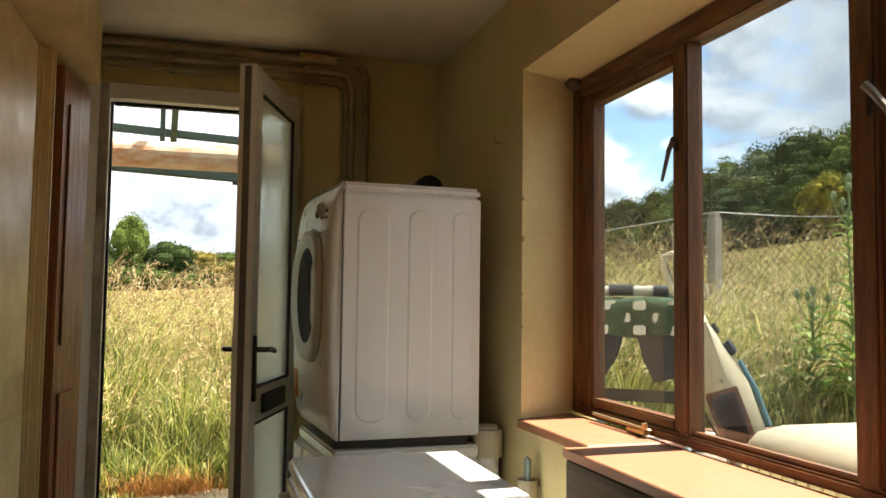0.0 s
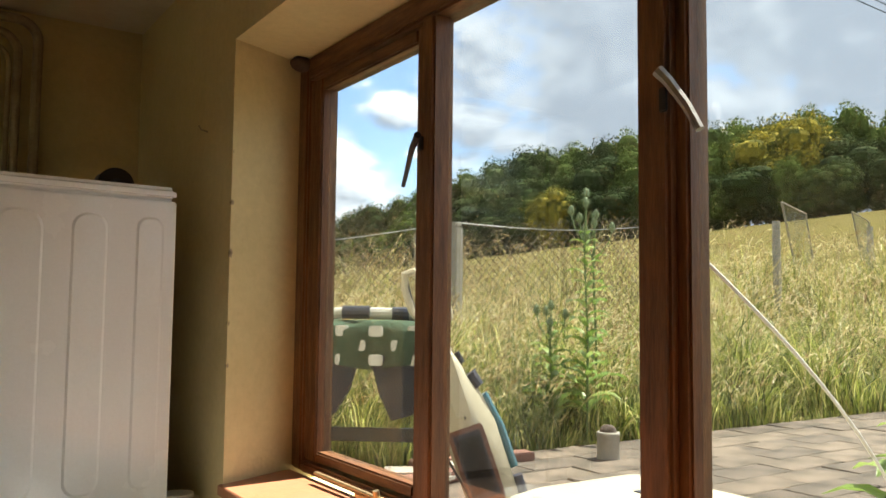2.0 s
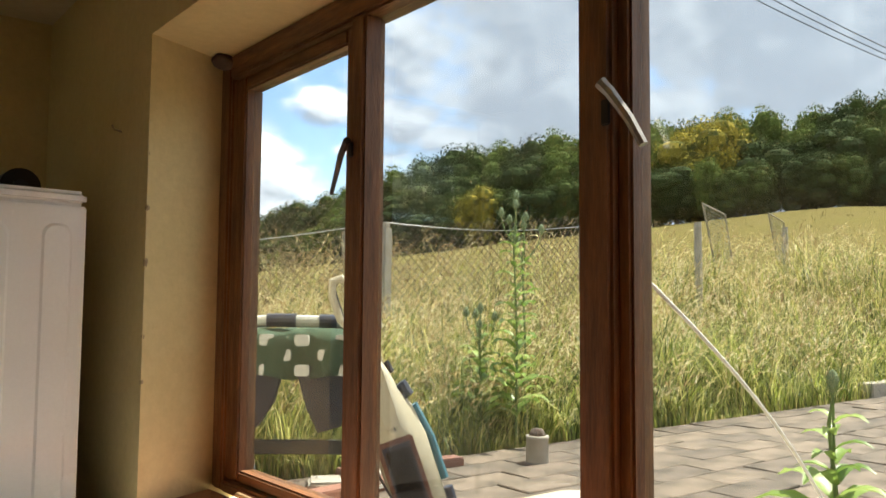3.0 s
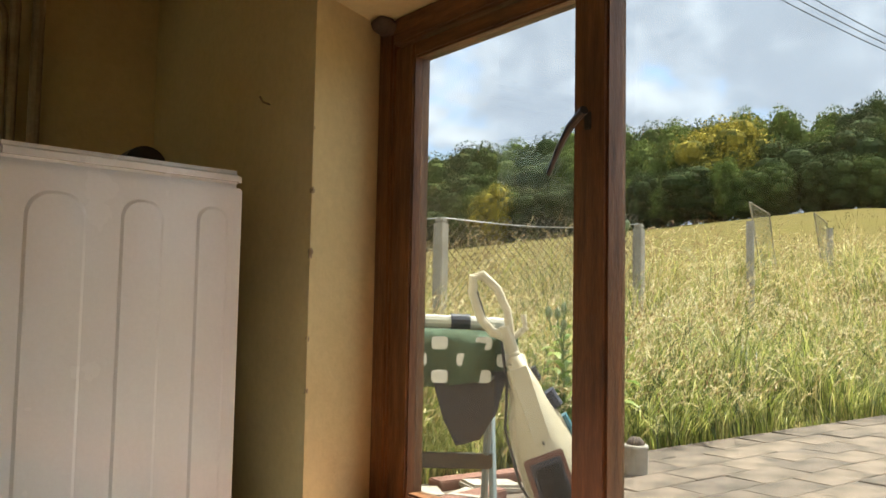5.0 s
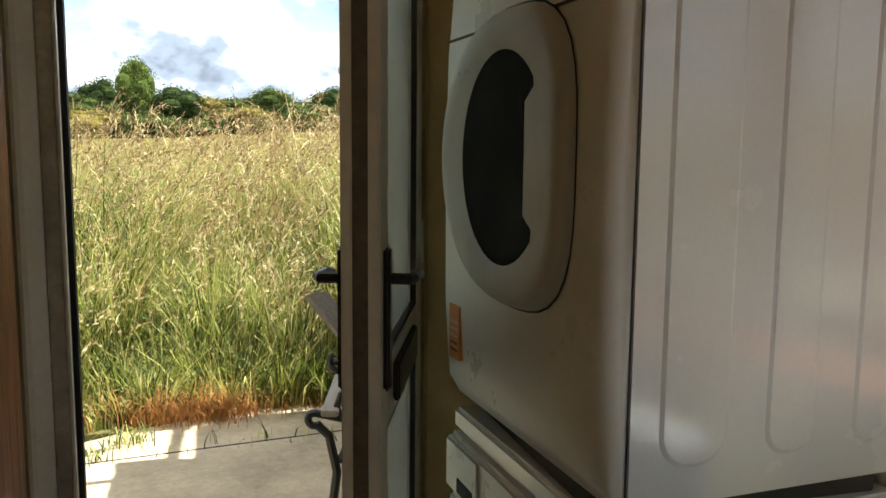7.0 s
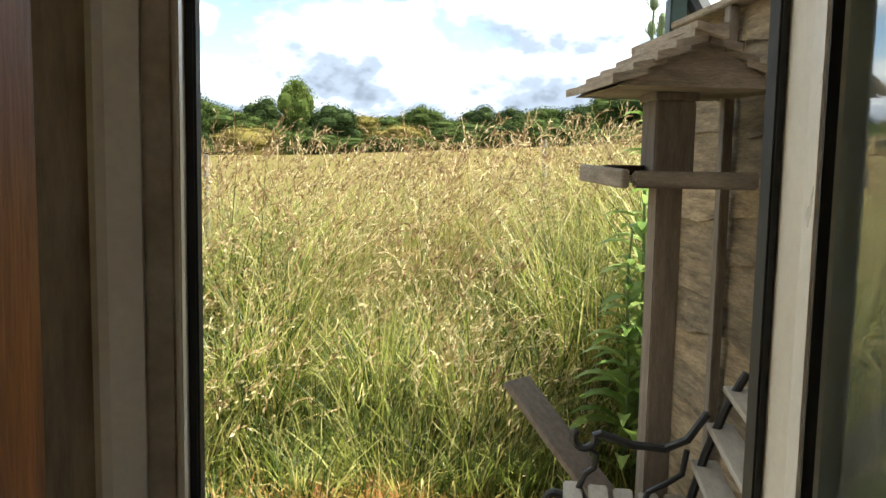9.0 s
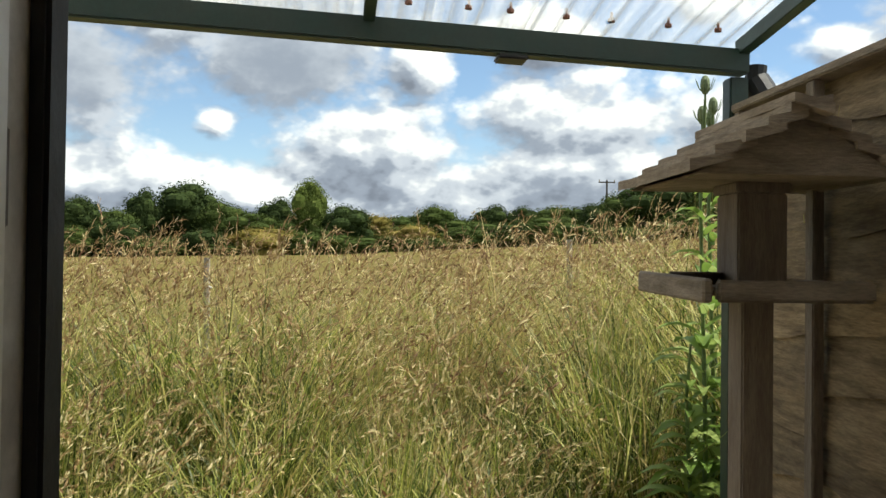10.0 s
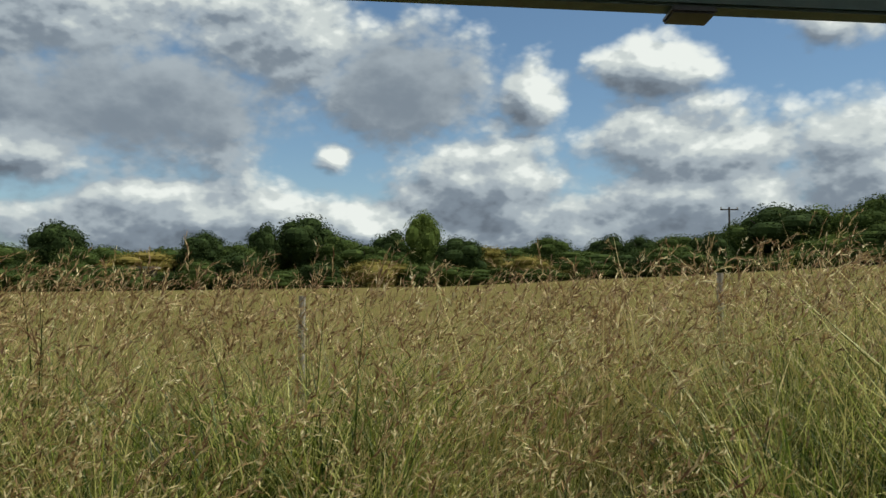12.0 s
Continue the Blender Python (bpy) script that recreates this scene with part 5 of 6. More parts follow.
chain_link(tops[0], tops[1], 0.95, "sagging chain-link netting between concrete posts")
chain_link(Vector((2.9, 9.7, 1.85)), tops[0], 0.95, "sagging chain-link netting between concrete posts")
for x0 in (12.3, 14.1):
    pn = thing("mesh_panel", pose(x0, 9.6, land(x0, 9.6), 0, 0, 20), "leaning wire mesh panel at the field edge", "mesh panel", "leaning mesh panels")
    H = 2.95 - land(x0, 9.6)
    part("frame_bar", tube([(0, 0, 0.25), (-0.75, 0, H)], 0.014, 6), CONC_POST, pn)
    part("frame_bar", tube([(-0.75, 0, H), (0.7, 0, H - 0.02)], 0.012, 6), CONC_POST, pn)
    part("frame_bar", tube([(0.7, 0, H - 0.02), (1.3, 0, 0.25)], 0.014, 6), CONC_POST, pn)
    bm = bmesh.new()
    for i in range(16):
        t = i / 16
        add_tube(bm, [(-0.75 + 0.75 * t, 0, H - (H - 0.25) * t), (0.7 + 0.6 * t, 0, H - 0.02 - (H - 0.27) * t)], 0.003, 3)
        add_tube(bm, [(-0.75 + 1.45 * t, 0, H), (1.3 * t, 0, 0.25)], 0.003, 3)
    tagged(part("mesh", bm, WIRE, pn), kind="stuff")

# power pole and far shed
pole = thing("power_pole", pose(30.4, 110.0, land(30.4, 110.0)), "distant timber power pole with a crossarm", "power pole")
ph = 12.4 - land(30.4, 110)
part("pole", tube([(0, 0, 0), (0, 0, ph)], 0.16, 8, 0.75), BARK, pole)
part("crossarm", box(-1.1, 1.1, -0.07, 0.07, ph - 0.35, ph - 0.2), BARK, pole)
for x in (-1.0, 0, 1.0):
    part("insulator", tube([(x, 0, ph - 0.2), (x, 0, ph + 0.05)], 0.07, 6), CONC_POST, pole)
shed = thing("shed", pose(-36.5, 92.0, land(-36.5, 92)), "distant low shed with a pale roof among trees", "shed")
part("wall", box(-1.7, 1.7, -1.5, 1.5, 0, 2.2), DARKWOOD, shed)
part("roof", box(-1.9, 1.9, -1.7, 1.7, 2.2, 2.45, 0.05), CONC_POST, shed)
pole2 = thing("power_pole", pose(75, 26, land(75, 26)), "timber power pole with overhead wires on the hill", "power pole")
ph = 19.0 - land(75, 26)
part("pole", tube([(0, 0, 0), (0, 0, ph)], 0.16, 8, 0.75), BARK, pole2)
for k in range(3):
    a, b = Vector((-39, 2.5 + k * 0.8, 21.8 - land(75, 26))), Vector((0, k * 0.5 - 0.5, ph - 0.2))
    part("wire", tube([a.lerp(b, i / 8) + Vector((0, 0, -0.6 * math.sin(math.pi * i / 8))) for i in range(9)], 0.03, 4), BLACK, pole2)

# ---- plants ----
RNG = np.random.default_rng(5)


def mesh_from_arrays(name, verts, quads, material):
    me = bpy.data.meshes.new(name)
    nv, nf = len(verts), len(quads)
    me.vertices.add(nv)
    me.vertices.foreach_set("co", np.asarray(verts, dtype=np.float32).ravel())
    k = quads.shape[1]
    me.loops.add(nf * k)
    me.loops.foreach_set("vertex_index", np.asarray(quads, dtype=np.int32).ravel())
    me.polygons.add(nf)
    me.polygons.foreach_set("loop_start", np.arange(0, nf * k, k, dtype=np.int32))
    me.polygons.foreach_set("loop_total", np.full(nf, k, dtype=np.int32))
    me.materials.append(material)
    me.update(calc_edges=True)
    return me


def blades(x, y, z, height, width, lean, turn, droop, segs=3):
    """Curved grass blades; arrays of one entry a blade."""
    n = len(x)
    u = np.linspace(0, 1, segs + 1)
    hx, hy = np.cos(turn), np.sin(turn)
    # spine
    out = lean[:, None] * height[:, None] * (u ** 1.8)[None, :]
    up = height[:, None] * (u[None, :] - droop[:, None] * (u ** 3)[None, :])
    px = x[:, None] + hx[:, None] * out
    py = y[:, None] + hy[:, None] * out
    pz = z[:, None] + up
    w = width[:, None] * (1 - 0.86 * u[None, :] ** 1.5) / 2
    face = turn + RNG.uniform(0.7, 2.4, n)
    sx, sy = np.cos(face)[:, None] * w, np.sin(face)[:, None] * w
    left = np.stack([px - sx, py - sy, pz], -1)
    right = np.stack([px + sx, py + sy, pz], -1)
    v = np.stack([left, right], 2).reshape(n, (segs + 1) * 2, 3)
    q = []
    for s in range(segs):
        q.append([2 * s, 2 * s + 1, 2 * s + 3, 2 * s + 2])
    q = np.array(q)[None] + (np.arange(n) * (segs + 1) * 2)[:, None, None]
    tips = np.stack([px[:, -1], py[:, -1], pz[:, -1]], -1)
    way = np.stack([px[:, -1] - px[:, -2], py[:, -1] - py[:, -2], pz[:, -1] - pz[:, -2]], -1)
    way /= np.linalg.norm(way, axis=1)[:, None]
    return v.reshape(-1, 3), q.reshape(-1, 4), tips, way


def seed_heads(tips, way, length, width, k=9, loose=0.26):
    """Drooping heads: slim spikelets packed along a nodding tip."""
    n = len(tips)
    V = []
    nod = way.copy()
    nod[:, 2] -= RNG.uniform(0.1, 0.9, n)
    nod /= np.linalg.norm(nod, axis=1)[:, None]
    for i in range(k):
        u = i / (k - 1)
        bend = way * (1 - u) + nod * u
        base = tips + bend * (length * (u - 0.35))[:, None]
        d = bend * 0.9 + RNG.normal(0, loose, (n, 3))
        d /= np.linalg.norm(d, axis=1)[:, None]
        s = np.cross(d, RNG.normal(0, 1, (n, 3)))
        s /= np.linalg.norm(s, axis=1)[:, None]
        L, W = (length * 0.23)[:, None], width[:, None] * (1.15 - 0.6 * u)
        V.append(np.stack([base, base + d * L * 0.45 + s * W, base + d * L, base + d * L * 0.45 - s * W], 1))
    v = np.stack(V, 1).reshape(-1, 3)
    return v, np.arange(len(v)).reshape(-1, 4)


def scatter(count, r0, r1, a0, a1, power):
    """Points round the house corner, thinning out with distance."""
    u = RNG.uniform(0, 1, count)
    r = r0 * (r1 / r0) ** (u ** power)
    a = np.radians(RNG.uniform(a0, a1, count))
    x, y = 0.8 + r * np.sin(a), 4.8 + r * np.cos(a)
    patch = np.array([noise.noise((px * 0.55, py * 0.55, 3.0)) for px, py in zip(x, y)])
    keep = np.where(x < 1.9, y > 7.55 + 0.12 * patch - 0.35 * np.clip(0.45 - x, 0, 1.2), y > np.where(x < 2.3, 7.55, 6.02) + 0.06 * patch)
    if r0 < 5:
        keep &= y < 10.9 + 0.5 * patch - 0.15 * np.clip(x - 5, 0, 9)
    keep &= ~((x > 1.7) & (x < 2.0) & (y < 7.6))
    x, y, r, patch = x[keep], y[keep], r[keep], patch[keep]
    z = np.array([land(px, py) for px, py in zip(x, y)])
    return x, y, z, r, patch


GRASS = leaf_mat("meadow_grass", [(0.0, (0.018, 0.036, 0.007)), (0.4, (0.095, 0.135, 0.022)), (0.78, (0.34, 0.37, 0.072)), (1.0, (0.78, 0.72, 0.28))], 0.42, 0.45)
DRY = leaf_mat("dry_meadow_grass", [(0.0, (0.24, 0.20, 0.06)), (0.4, (0.42, 0.35, 0.12)), (0.8, (0.58, 0.47, 0.20)), (1.0, (0.74, 0.62, 0.34))], 0.35, 0.5)
STRAW = leaf_mat("dry_stalks", [(0.0, (0.18, 0.21, 0.06)), (0.5, (0.36, 0.34, 0.12)), (1.0, (0.62, 0.54, 0.26))], 0.3, 0.5)
HEADS = leaf_mat("seed_heads", [(0.0, (0.22, 0.12, 0.055)), (0.3, (0.44, 0.31, 0.14)), (0.65, (0.72, 0.60, 0.32)), (1.0, (0.92, 0.82, 0.52))], 0.45, 0.5)
BROWN_HEADS = leaf_mat("brown_heads", [(0.0, (0.13, 0.065, 0.035)), (0.5, (0.30, 0.19, 0.09)), (0.85, (0.50, 0.37, 0.18)), (1.0, (0.74, 0.62, 0.36))], 0.3, 0.6)
RUSSET = leaf_mat("dead_grass", [(0.0, (0.38, 0.17, 0.05)), (1.0, (0.62, 0.33, 0.11))], 0.25, 0.6)

# green and dry leaves of the meadow, in drifts
x, y, z, r, patch = scatter(205000, 2.2, 15, -42, 88, 0.9)
door_side = x < 2.6
edge = np.clip((y - np.where(x < 2.0, 7.5, 5.9)) / np.where(door_side, 1.7, 0.7), 0.0, 1)
clump = np.array([noise.noise((px * 1.9, py * 1.9, 7.0)) for px, py in zip(x, y)])
drift = np.array([noise.noise((px * 0.9, py * 1.3, 21.0)) for px, py in zip(x, y)])
h = (0.38 + 0.60 * edge + 0.38 * np.clip((y - 9) / 1.5, 0, 1)) * RNG.uniform(0.5, 1.2, len(x)) * (1 + 0.35 * patch + 1.0 * clump) * np.where(door_side, 1.0, 0.78)
h = np.minimum(h, RNG.uniform(1.0, 1.3, len(x)))
wide = 0.0054 * RNG.uniform(0.5, 1.7, len(x)) * (1 + r * 0.07)
lean = np.where((x > 1.45) & (x < 2.1) & (y < 7.8), 0.5, np.where(door_side, 0.95, 1.1)) * RNG.uniform(0.15, 0.8, len(x))
turn = RNG.normal(0.2, 1.2, len(x)) + 2.4 * clump
# tufts: blades gather round common roots and lean outwards
CELL = 0.21
ix, iy = np.floor(x / CELL), np.floor(y / CELL)


def tuft_random(k):
    v = np.sin(ix * 127.1 + iy * 311.7 + k * 74.7) * 43758.5453
    return v - np.floor(v)


tx, ty = (ix + 0.15 + 0.7 * tuft_random(1)) * CELL, (iy + 0.15 + 0.7 * tuft_random(2)) * CELL
turn = np.arctan2(y - ty, x - tx) + RNG.normal(0, 0.8, len(x))
x, y = tx + (x - tx) * 0.8, ty + np.where(y < 7.9, 1.0, 0.8) * (y - ty)
h *= 0.62 + 0.72 * tuft_random(3)
sag = RNG.uniform(0.0, 0.55, len(x)) + np.where(door_side, 0.08, 0.14)
dry = RNG.uniform(0, 1, len(x)) < np.clip(0.07 + 0.6 * (drift + 0.05) + 0.75 * (tuft_random(4) - 0.5) + 0.18 * (y - 8.6) + np.where((x > 2.6) & (y > 7.0), 0.32, 0.0), 0.08, 0.86)
for name, sel, leaf, words in (("meadow_grass", ~dry, GRASS, "long green meadow grass in sunlight"), ("dry_grass", dry, DRY, "straw-coloured drifts of long dry grass")):
    v, q, tips, way = blades(x[sel], y[sel], z[sel] - 0.02, h[sel], wide[sel], lean[sel], turn[sel], sag[sel])
    tagged(new(name, mesh_from_arrays(name, v, q, leaf)), words, "grass", kind="stuff")

# flowering stalks with pale brown heads
x, y, z, r, patch = scatter(48000, 2.4, 15, -42, 88, 0.72)
drift = np.array([noise.noise((px * 0.9, py * 1.3, 21.0)) for px, py in zip(x, y)])
thin = RNG.uniform(0, 1, len(x)) < np.clip(0.30 + 0.24 * (y - 8.3) + 0.9 * drift, 0.06, 0.85) + np.where(x > 2.4, 0.3, 0)
x, y, z, r, patch = x[thin], y[thin], z[thin], r[thin], patch[thin]
door_side = x < 2.6
edge = np.clip((y - np.where(x < 2.0, 7.5, 5.9)) / np.where(door_side, 1.9, 0.9), 0.15, 1)
tall = (0.55 + 0.60 * edge + 0.48 * np.clip((y - 9) / 1.5, 0, 1)) * RNG.uniform(0.66, 1.10, len(x)) * (1 + 0.22 * patch) * np.where(door_side, np.where((x > 1.4) & (y < 9.3), 0.55, 1.0), 0.74)
tall = np.minimum(tall, RNG.uniform(1.15, 1.46, len(x)))
v, q, tips, way = blades(x, y, z - 0.02, tall, 0.0032 * (1 + r * 0.08) * RNG.uniform(0.7, 1.3, len(x)), RNG.uniform(0.10, 0.6, len(x)), RNG.normal(0.3, 1.3, len(x)), RNG.uniform(0.0, 0.24, len(x)), 4)
tagged(new("grass_stalks", mesh_from_arrays("grass_stalks", v, q, STRAW)), "dry flowering grass stalks standing over the meadow", "grass", kind="stuff")
pale = RNG.uniform(0, 1, len(x)) < np.clip(0.85 - 0.42 * (y - 8.2) + np.where(x > 2.6, 0.25, 0.0), 0.12, 0.9)
for name, sel, leaf, words in (("pale_seed_heads", pale, HEADS, "feathery straw seed heads of the meadow"), ("brown_seed_heads", ~pale, BROWN_HEADS, "nodding red-brown seed heads of the meadow")):
    n = int(sel.sum())
    v, q = seed_heads(tips[sel], way[sel], 0.13 * RNG.uniform(0.6, 1.4, n) * (1 + r[sel] * 0.01), 0.0033 * (1 + r[sel] * 0.07) * RNG.uniform(0.6, 1.4, n), 12, 0.24)
    tagged(new(name, mesh_from_arrays(name, v, q, leaf)), words, "grass", kind="stuff")

# tall false-oat stems that stand clear of the rest, with open nodding panicles
n = 1300
x, y = RNG.uniform(-5.0, 5.2, n), 7.9 + 3.2 * RNG.uniform(0, 1, n) ** 0.8
stand = np.array([noise.noise((px * 0.8, py * 0.8, 33.0)) for px, py in zip(x, y)])
sel = (stand > -0.12) & ~((x > 1.2) & (y < 8.8))
x, y, stand = x[sel], y[sel], stand[sel]
z = np.array([land(px, py) for px, py in zip(x, y)])
tall = np.clip(0.98 + 0.10 * (y - 8) + 0.30 * stand + RNG.normal(0, 0.10, len(x)), 0.7, 1.42)
v, q, tips, way = blades(x, y, z - 0.02, tall, 0.0042 * RNG.uniform(0.7, 1.3, len(x)), RNG.uniform(0.05, 0.42, len(x)), RNG.normal(0.3, 1.0, len(x)), RNG.uniform(0.0, 0.2, len(x)), 5)
tagged(new("tall_grass_stems", mesh_from_arrays("tall_grass_stems", v, q, STRAW)), "tall dry oat-grass stems above the meadow", "grass", kind="stuff")
v, q = seed_heads(tips, way, RNG.uniform(0.14, 0.26, len(x)), RNG.uniform(0.0025, 0.005, len(x)), 20, 0.45)
tagged(new("tall_grass_heads", mesh_from_arrays("tall_grass_heads", v, q, BROWN_HEADS)), "open nodding oat-grass panicles above the meadow", "grass", kind="stuff")

# the far part of the field, in coarser tufts
x, y, z, r, patch = scatter(14000, 13, 60, -42, 88, 1.0)
h = RNG.uniform(0.03, 0.10, len(x)) * (1 + r * 0.004)
v, q, tips, way = blades(x, y, z - 0.03, h, 0.03 * (0.6 + r * 0.022), RNG.uniform(0.1, 0.6, len(x)), RNG.uniform(0, 6.28, len(x)), RNG.uniform(0.0, 0.3, len(x)), 2)
FAR = leaf_mat("far_meadow", [(0.0, (0.10, 0.10, 0.028)), (1.0, (0.15, 0.125, 0.042))], 0.15, 0.8, 0.1)
tagged(new("far_grass", mesh_from_arrays("far_grass", v, q, FAR)), "far meadow grass, straw and olive", "grass", kind="stuff")

# russet tufts along the slab
cx = np.concatenate([RNG.normal(0.72, 0.16, 1600), RNG.uniform(-0.2, 1.6, 500)])
cy = np.concatenate([RNG.normal(7.56, 0.08, 1600), RNG.uniform(7.50, 7.66, 500)])
v, q, tips, way = blades(cx, cy, np.full(len(cx), 0.07), RNG.uniform(0.05, 0.2, len(cx)), RNG.uniform(0.003, 0.006, len(cx)), RNG.uniform(0.3, 1.2, len(cx)), RNG.uniform(0, 6.28, len(cx)), RNG.uniform(0.0, 0.5, len(cx)))
tagged(new("dead_grass_tufts", mesh_from_arrays("dead_grass_tufts", v, q, RUSSET)), "russet dead grass tufts along the slab edge", "grass", kind="stuff")

# small tufts in the cracks of the slab
cx = np.concatenate([RNG.normal(0.45, 0.05, 90), RNG.normal(0.30, 0.07, 80), RNG.uniform(0.3, 1.6, 60)])
cy = np.concatenate([RNG.normal(7.24, 0.04, 90), RNG.normal(7.08, 0.05, 80), 7.04 + RNG.uniform(-0.01, 0.16, 60)])
v, q, tips, way = blades(cx, cy, np.full(len(cx), 0.083), RNG.uniform(0.03, 0.12, len(cx)), RNG.uniform(0.003, 0.007, len(cx)), RNG.uniform(0.3, 1.2, len(cx)), RNG.uniform(0, 6.28, len(cx)), RNG.uniform(0.0, 0.5, len(cx)))
tagged(new("slab_weeds", mesh_from_arrays("slab_weeds", v, q, GRASS)), "small grass tufts growing in the slab", "grass", kind="stuff")

# ---- teasels and tall weeds ----
WEED = leaf_mat("weed_leaves", [(0.0, (0.13, 0.22, 0.04)), (0.6, (0.24, 0.34, 0.075)), (1.0, (0.36, 0.45, 0.14))], 0.4, 0.4)
WEED_STEM = mat("weed_stem", (0.13, 0.19, 0.06), 0.6, var=0.2)
TEASEL = mat("teasel_head", (0.24, 0.30, 0.15), 0.8, var=0.3, bump=0.8, fine=200)


def weed(px, py, top, seed, leaves=30, bushy=0.16, label="tall green teasel with paired leaves", heads=5):
    rg = random.Random(seed)
    z0 = land(px, py) if py > 6.0 or px < 2.2 else PZT
    h = top - z0
    w = thing("teasel", pose(px, py, z0), label, "weed", "tall teasels")
    part("stem", tube([(0, 0, -0.02), (0.01, 0.0, h * 0.4), (-0.01, 0.01, h * 0.8), (0, 0, h - 0.05)], 0.009, 6, 0.5), WEED_STEM, w)
    bm2 = bmesh.new()
    for i in range(leaves):
        t = (i // 2 + rg.uniform(0, 0.5)) / (leaves / 2)
        zz = h * (0.12 + 0.74 * t)
        a = (i % 2) * math.pi + (i // 2) * 1.57 + rg.uniform(-0.4, 0.4)
        L = bushy * rg.uniform(0.7, 1.3) * (1.5 - t)
        wd = L * 0.16
        d, s = Vector((math.cos(a), math.sin(a), 0)), Vector((-math.sin(a), math.cos(a), 0))
        rows2 = []
        for k in range(5):
            u = k / 4
            c = d * L * u + Vector((0, 0, zz + L * (0.9 * u - 0.75 * u * u)))
            ww = wd * math.sin(math.pi * min(0.98, 0.12 + 0.86 * u)) + 0.001
            rows2.append([bm2.verts.new(c - s * ww + Vector((0, 0, ww * 0.4))), bm2.verts.new(c), bm2.verts.new(c + s * ww + Vector((0, 0, ww * 0.4)))])
        for r0, r1 in zip(rows2, rows2[1:]):
            for k in range(2):
                bm2.faces.new((r0[k], r0[k + 1], r1[k + 1], r1[k]))
    part("leaves", bm2, WEED, w, "", True)
    for i in range(heads):
        a = i * 1.3
        sp = 0.0 if i == 0 else rg.uniform(0.05, 0.12)
        zz = h - (0.0 if i == 0 else rg.uniform(0.02, 0.22))
        bx, by = sp * math.cos(a), sp * math.sin(a)
        st = part("branch", tube([(0, 0, zz - 0.22), (bx * 0.8, by * 0.8, zz - 0.10), (bx, by, zz - 0.03)], 0.004, 5), WEED_STEM, w)
        bm2 = bmesh.new()
        bmesh.ops.create_uvsphere(bm2, u_segments=8, v_segments=6, radius=0.018, matrix=Matrix.Translation((bx, by, zz)) @ Matrix.Diagonal((1, 1, 1.9, 1)))
        for k in range(6):
            b = k * 1.05
            p0 = Vector((bx, by, zz - 0.03))
            p1 = p0 + Vector((0.035 * math.cos(b), 0.035 * math.sin(b), 0.05))
            part("bract", tube([p0, (p0 + p1) / 2 + Vector((0.006 * math.cos(b), 0.006 * math.sin(b), -0.006)), p1], 0.0022, 4, 0.4), WEED_STEM, st)
        part("head", bm2, TEASEL, st)


weed(4.75, 6.12, 2.12, 1, 36, 0.17)
weed(4.95, 6.25, 2.0, 2, 20, 0.14)
weed(4.62, 6.3, 1.42, 3, 28, 0.18)
weed(3.62, 3.62, 1.22, 4, 24, 0.17, "young green teasel growing through the patio", 1)
weed(1.825, 7.74, 2.08, 5, 46, 0.17, heads=2)
weed(1.92, 7.90, 2.04, 6, 42, 0.17, heads=2)
weed(1.765, 7.70, 1.25, 7, 40, 0.17, "leafy green weed beside the lean-to post", 0)

# ---- trees ----


def ball_quads(n):
    """Corners of the quads of a rounded cube, n by n a side, radius 1."""
    out = []
    g = np.linspace(-1, 1, n + 1)
    for axis in range(3):
        for sign in (-1, 1):
            for i in range(n):
                for j in range(n):
                    for a, b in ((i, j), (i + 1, j), (i + 1, j + 1), (i, j + 1)):
                        p = np.zeros(3)
                        p[axis], p[(axis + 1) % 3], p[(axis + 2) % 3] = sign, g[a], g[b]
                        out.append(p / np.linalg.norm(p))
    return np.array(out)


def crown_mesh(name, seed, lobes, quads, size, material, spread=1.0, low=0.25):
    """A domed crown of many leaf clumps on lobes, one unit high and about one unit wide."""
    rg = np.random.default_rng(seed)
    P, N, cores = [], [], []
    ball = ball_quads(3)
    per = quads // lobes
    mid, half = (low + 0.88) / 2, (0.88 - low) / 2
    for i in range(lobes):
        a = i * 2.399 + rg.uniform(-0.4, 0.4)
        t = -0.92 + 1.86 * (i + rg.uniform(0, 1)) / lobes
        ring = math.sqrt(max(0.0, 1 - t * t)) * (1.0 if t > 0 else 0.92) * rg.uniform(0.62, 1.12)
        c = np.array([0.25 * spread * ring * math.cos(a), 0.25 * spread * ring * math.sin(a), mid + half * t * rg.uniform(0.82, 1.0)])
        s = rg.uniform(0.12, 0.21) * np.array([spread, spread, 1.0])
        d = rg.normal(0, 1, (per, 3))
        d /= np.linalg.norm(d, axis=1)[:, None]
        P.append(c + d * s * rg.uniform(0.78, 1.12, (per, 1)))
        cores.append(c + ball * s * 0.70)
        N.append(d)
    cores.append(np.array([0, 0, mid]) + ball * np.array([0.27 * spread, 0.27 * spread, half * 0.8]))
    P, N = np.concatenate(P), np.concatenate(N)
    N = N + rg.normal(0, 0.85, N.shape)
    N /= np.linalg.norm(N, axis=1)[:, None]
    T = np.cross(N, rg.normal(0, 1, N.shape))
    T /= np.linalg.norm(T, axis=1)[:, None]
    B = np.cross(N, T)
    s1, s2 = size * rg.uniform(0.5, 1.4, (len(P), 1)), size * rg.uniform(0.4, 1.1, (len(P), 1))
    v = np.stack([P - T * s1, P + B * s2 * 0.8, P + T * s1, P - B * s2], 1).reshape(-1, 3)
    v = np.concatenate([v] + cores)
    return mesh_from_arrays(name, v, np.arange(len(v)).reshape(-1, 4), material)


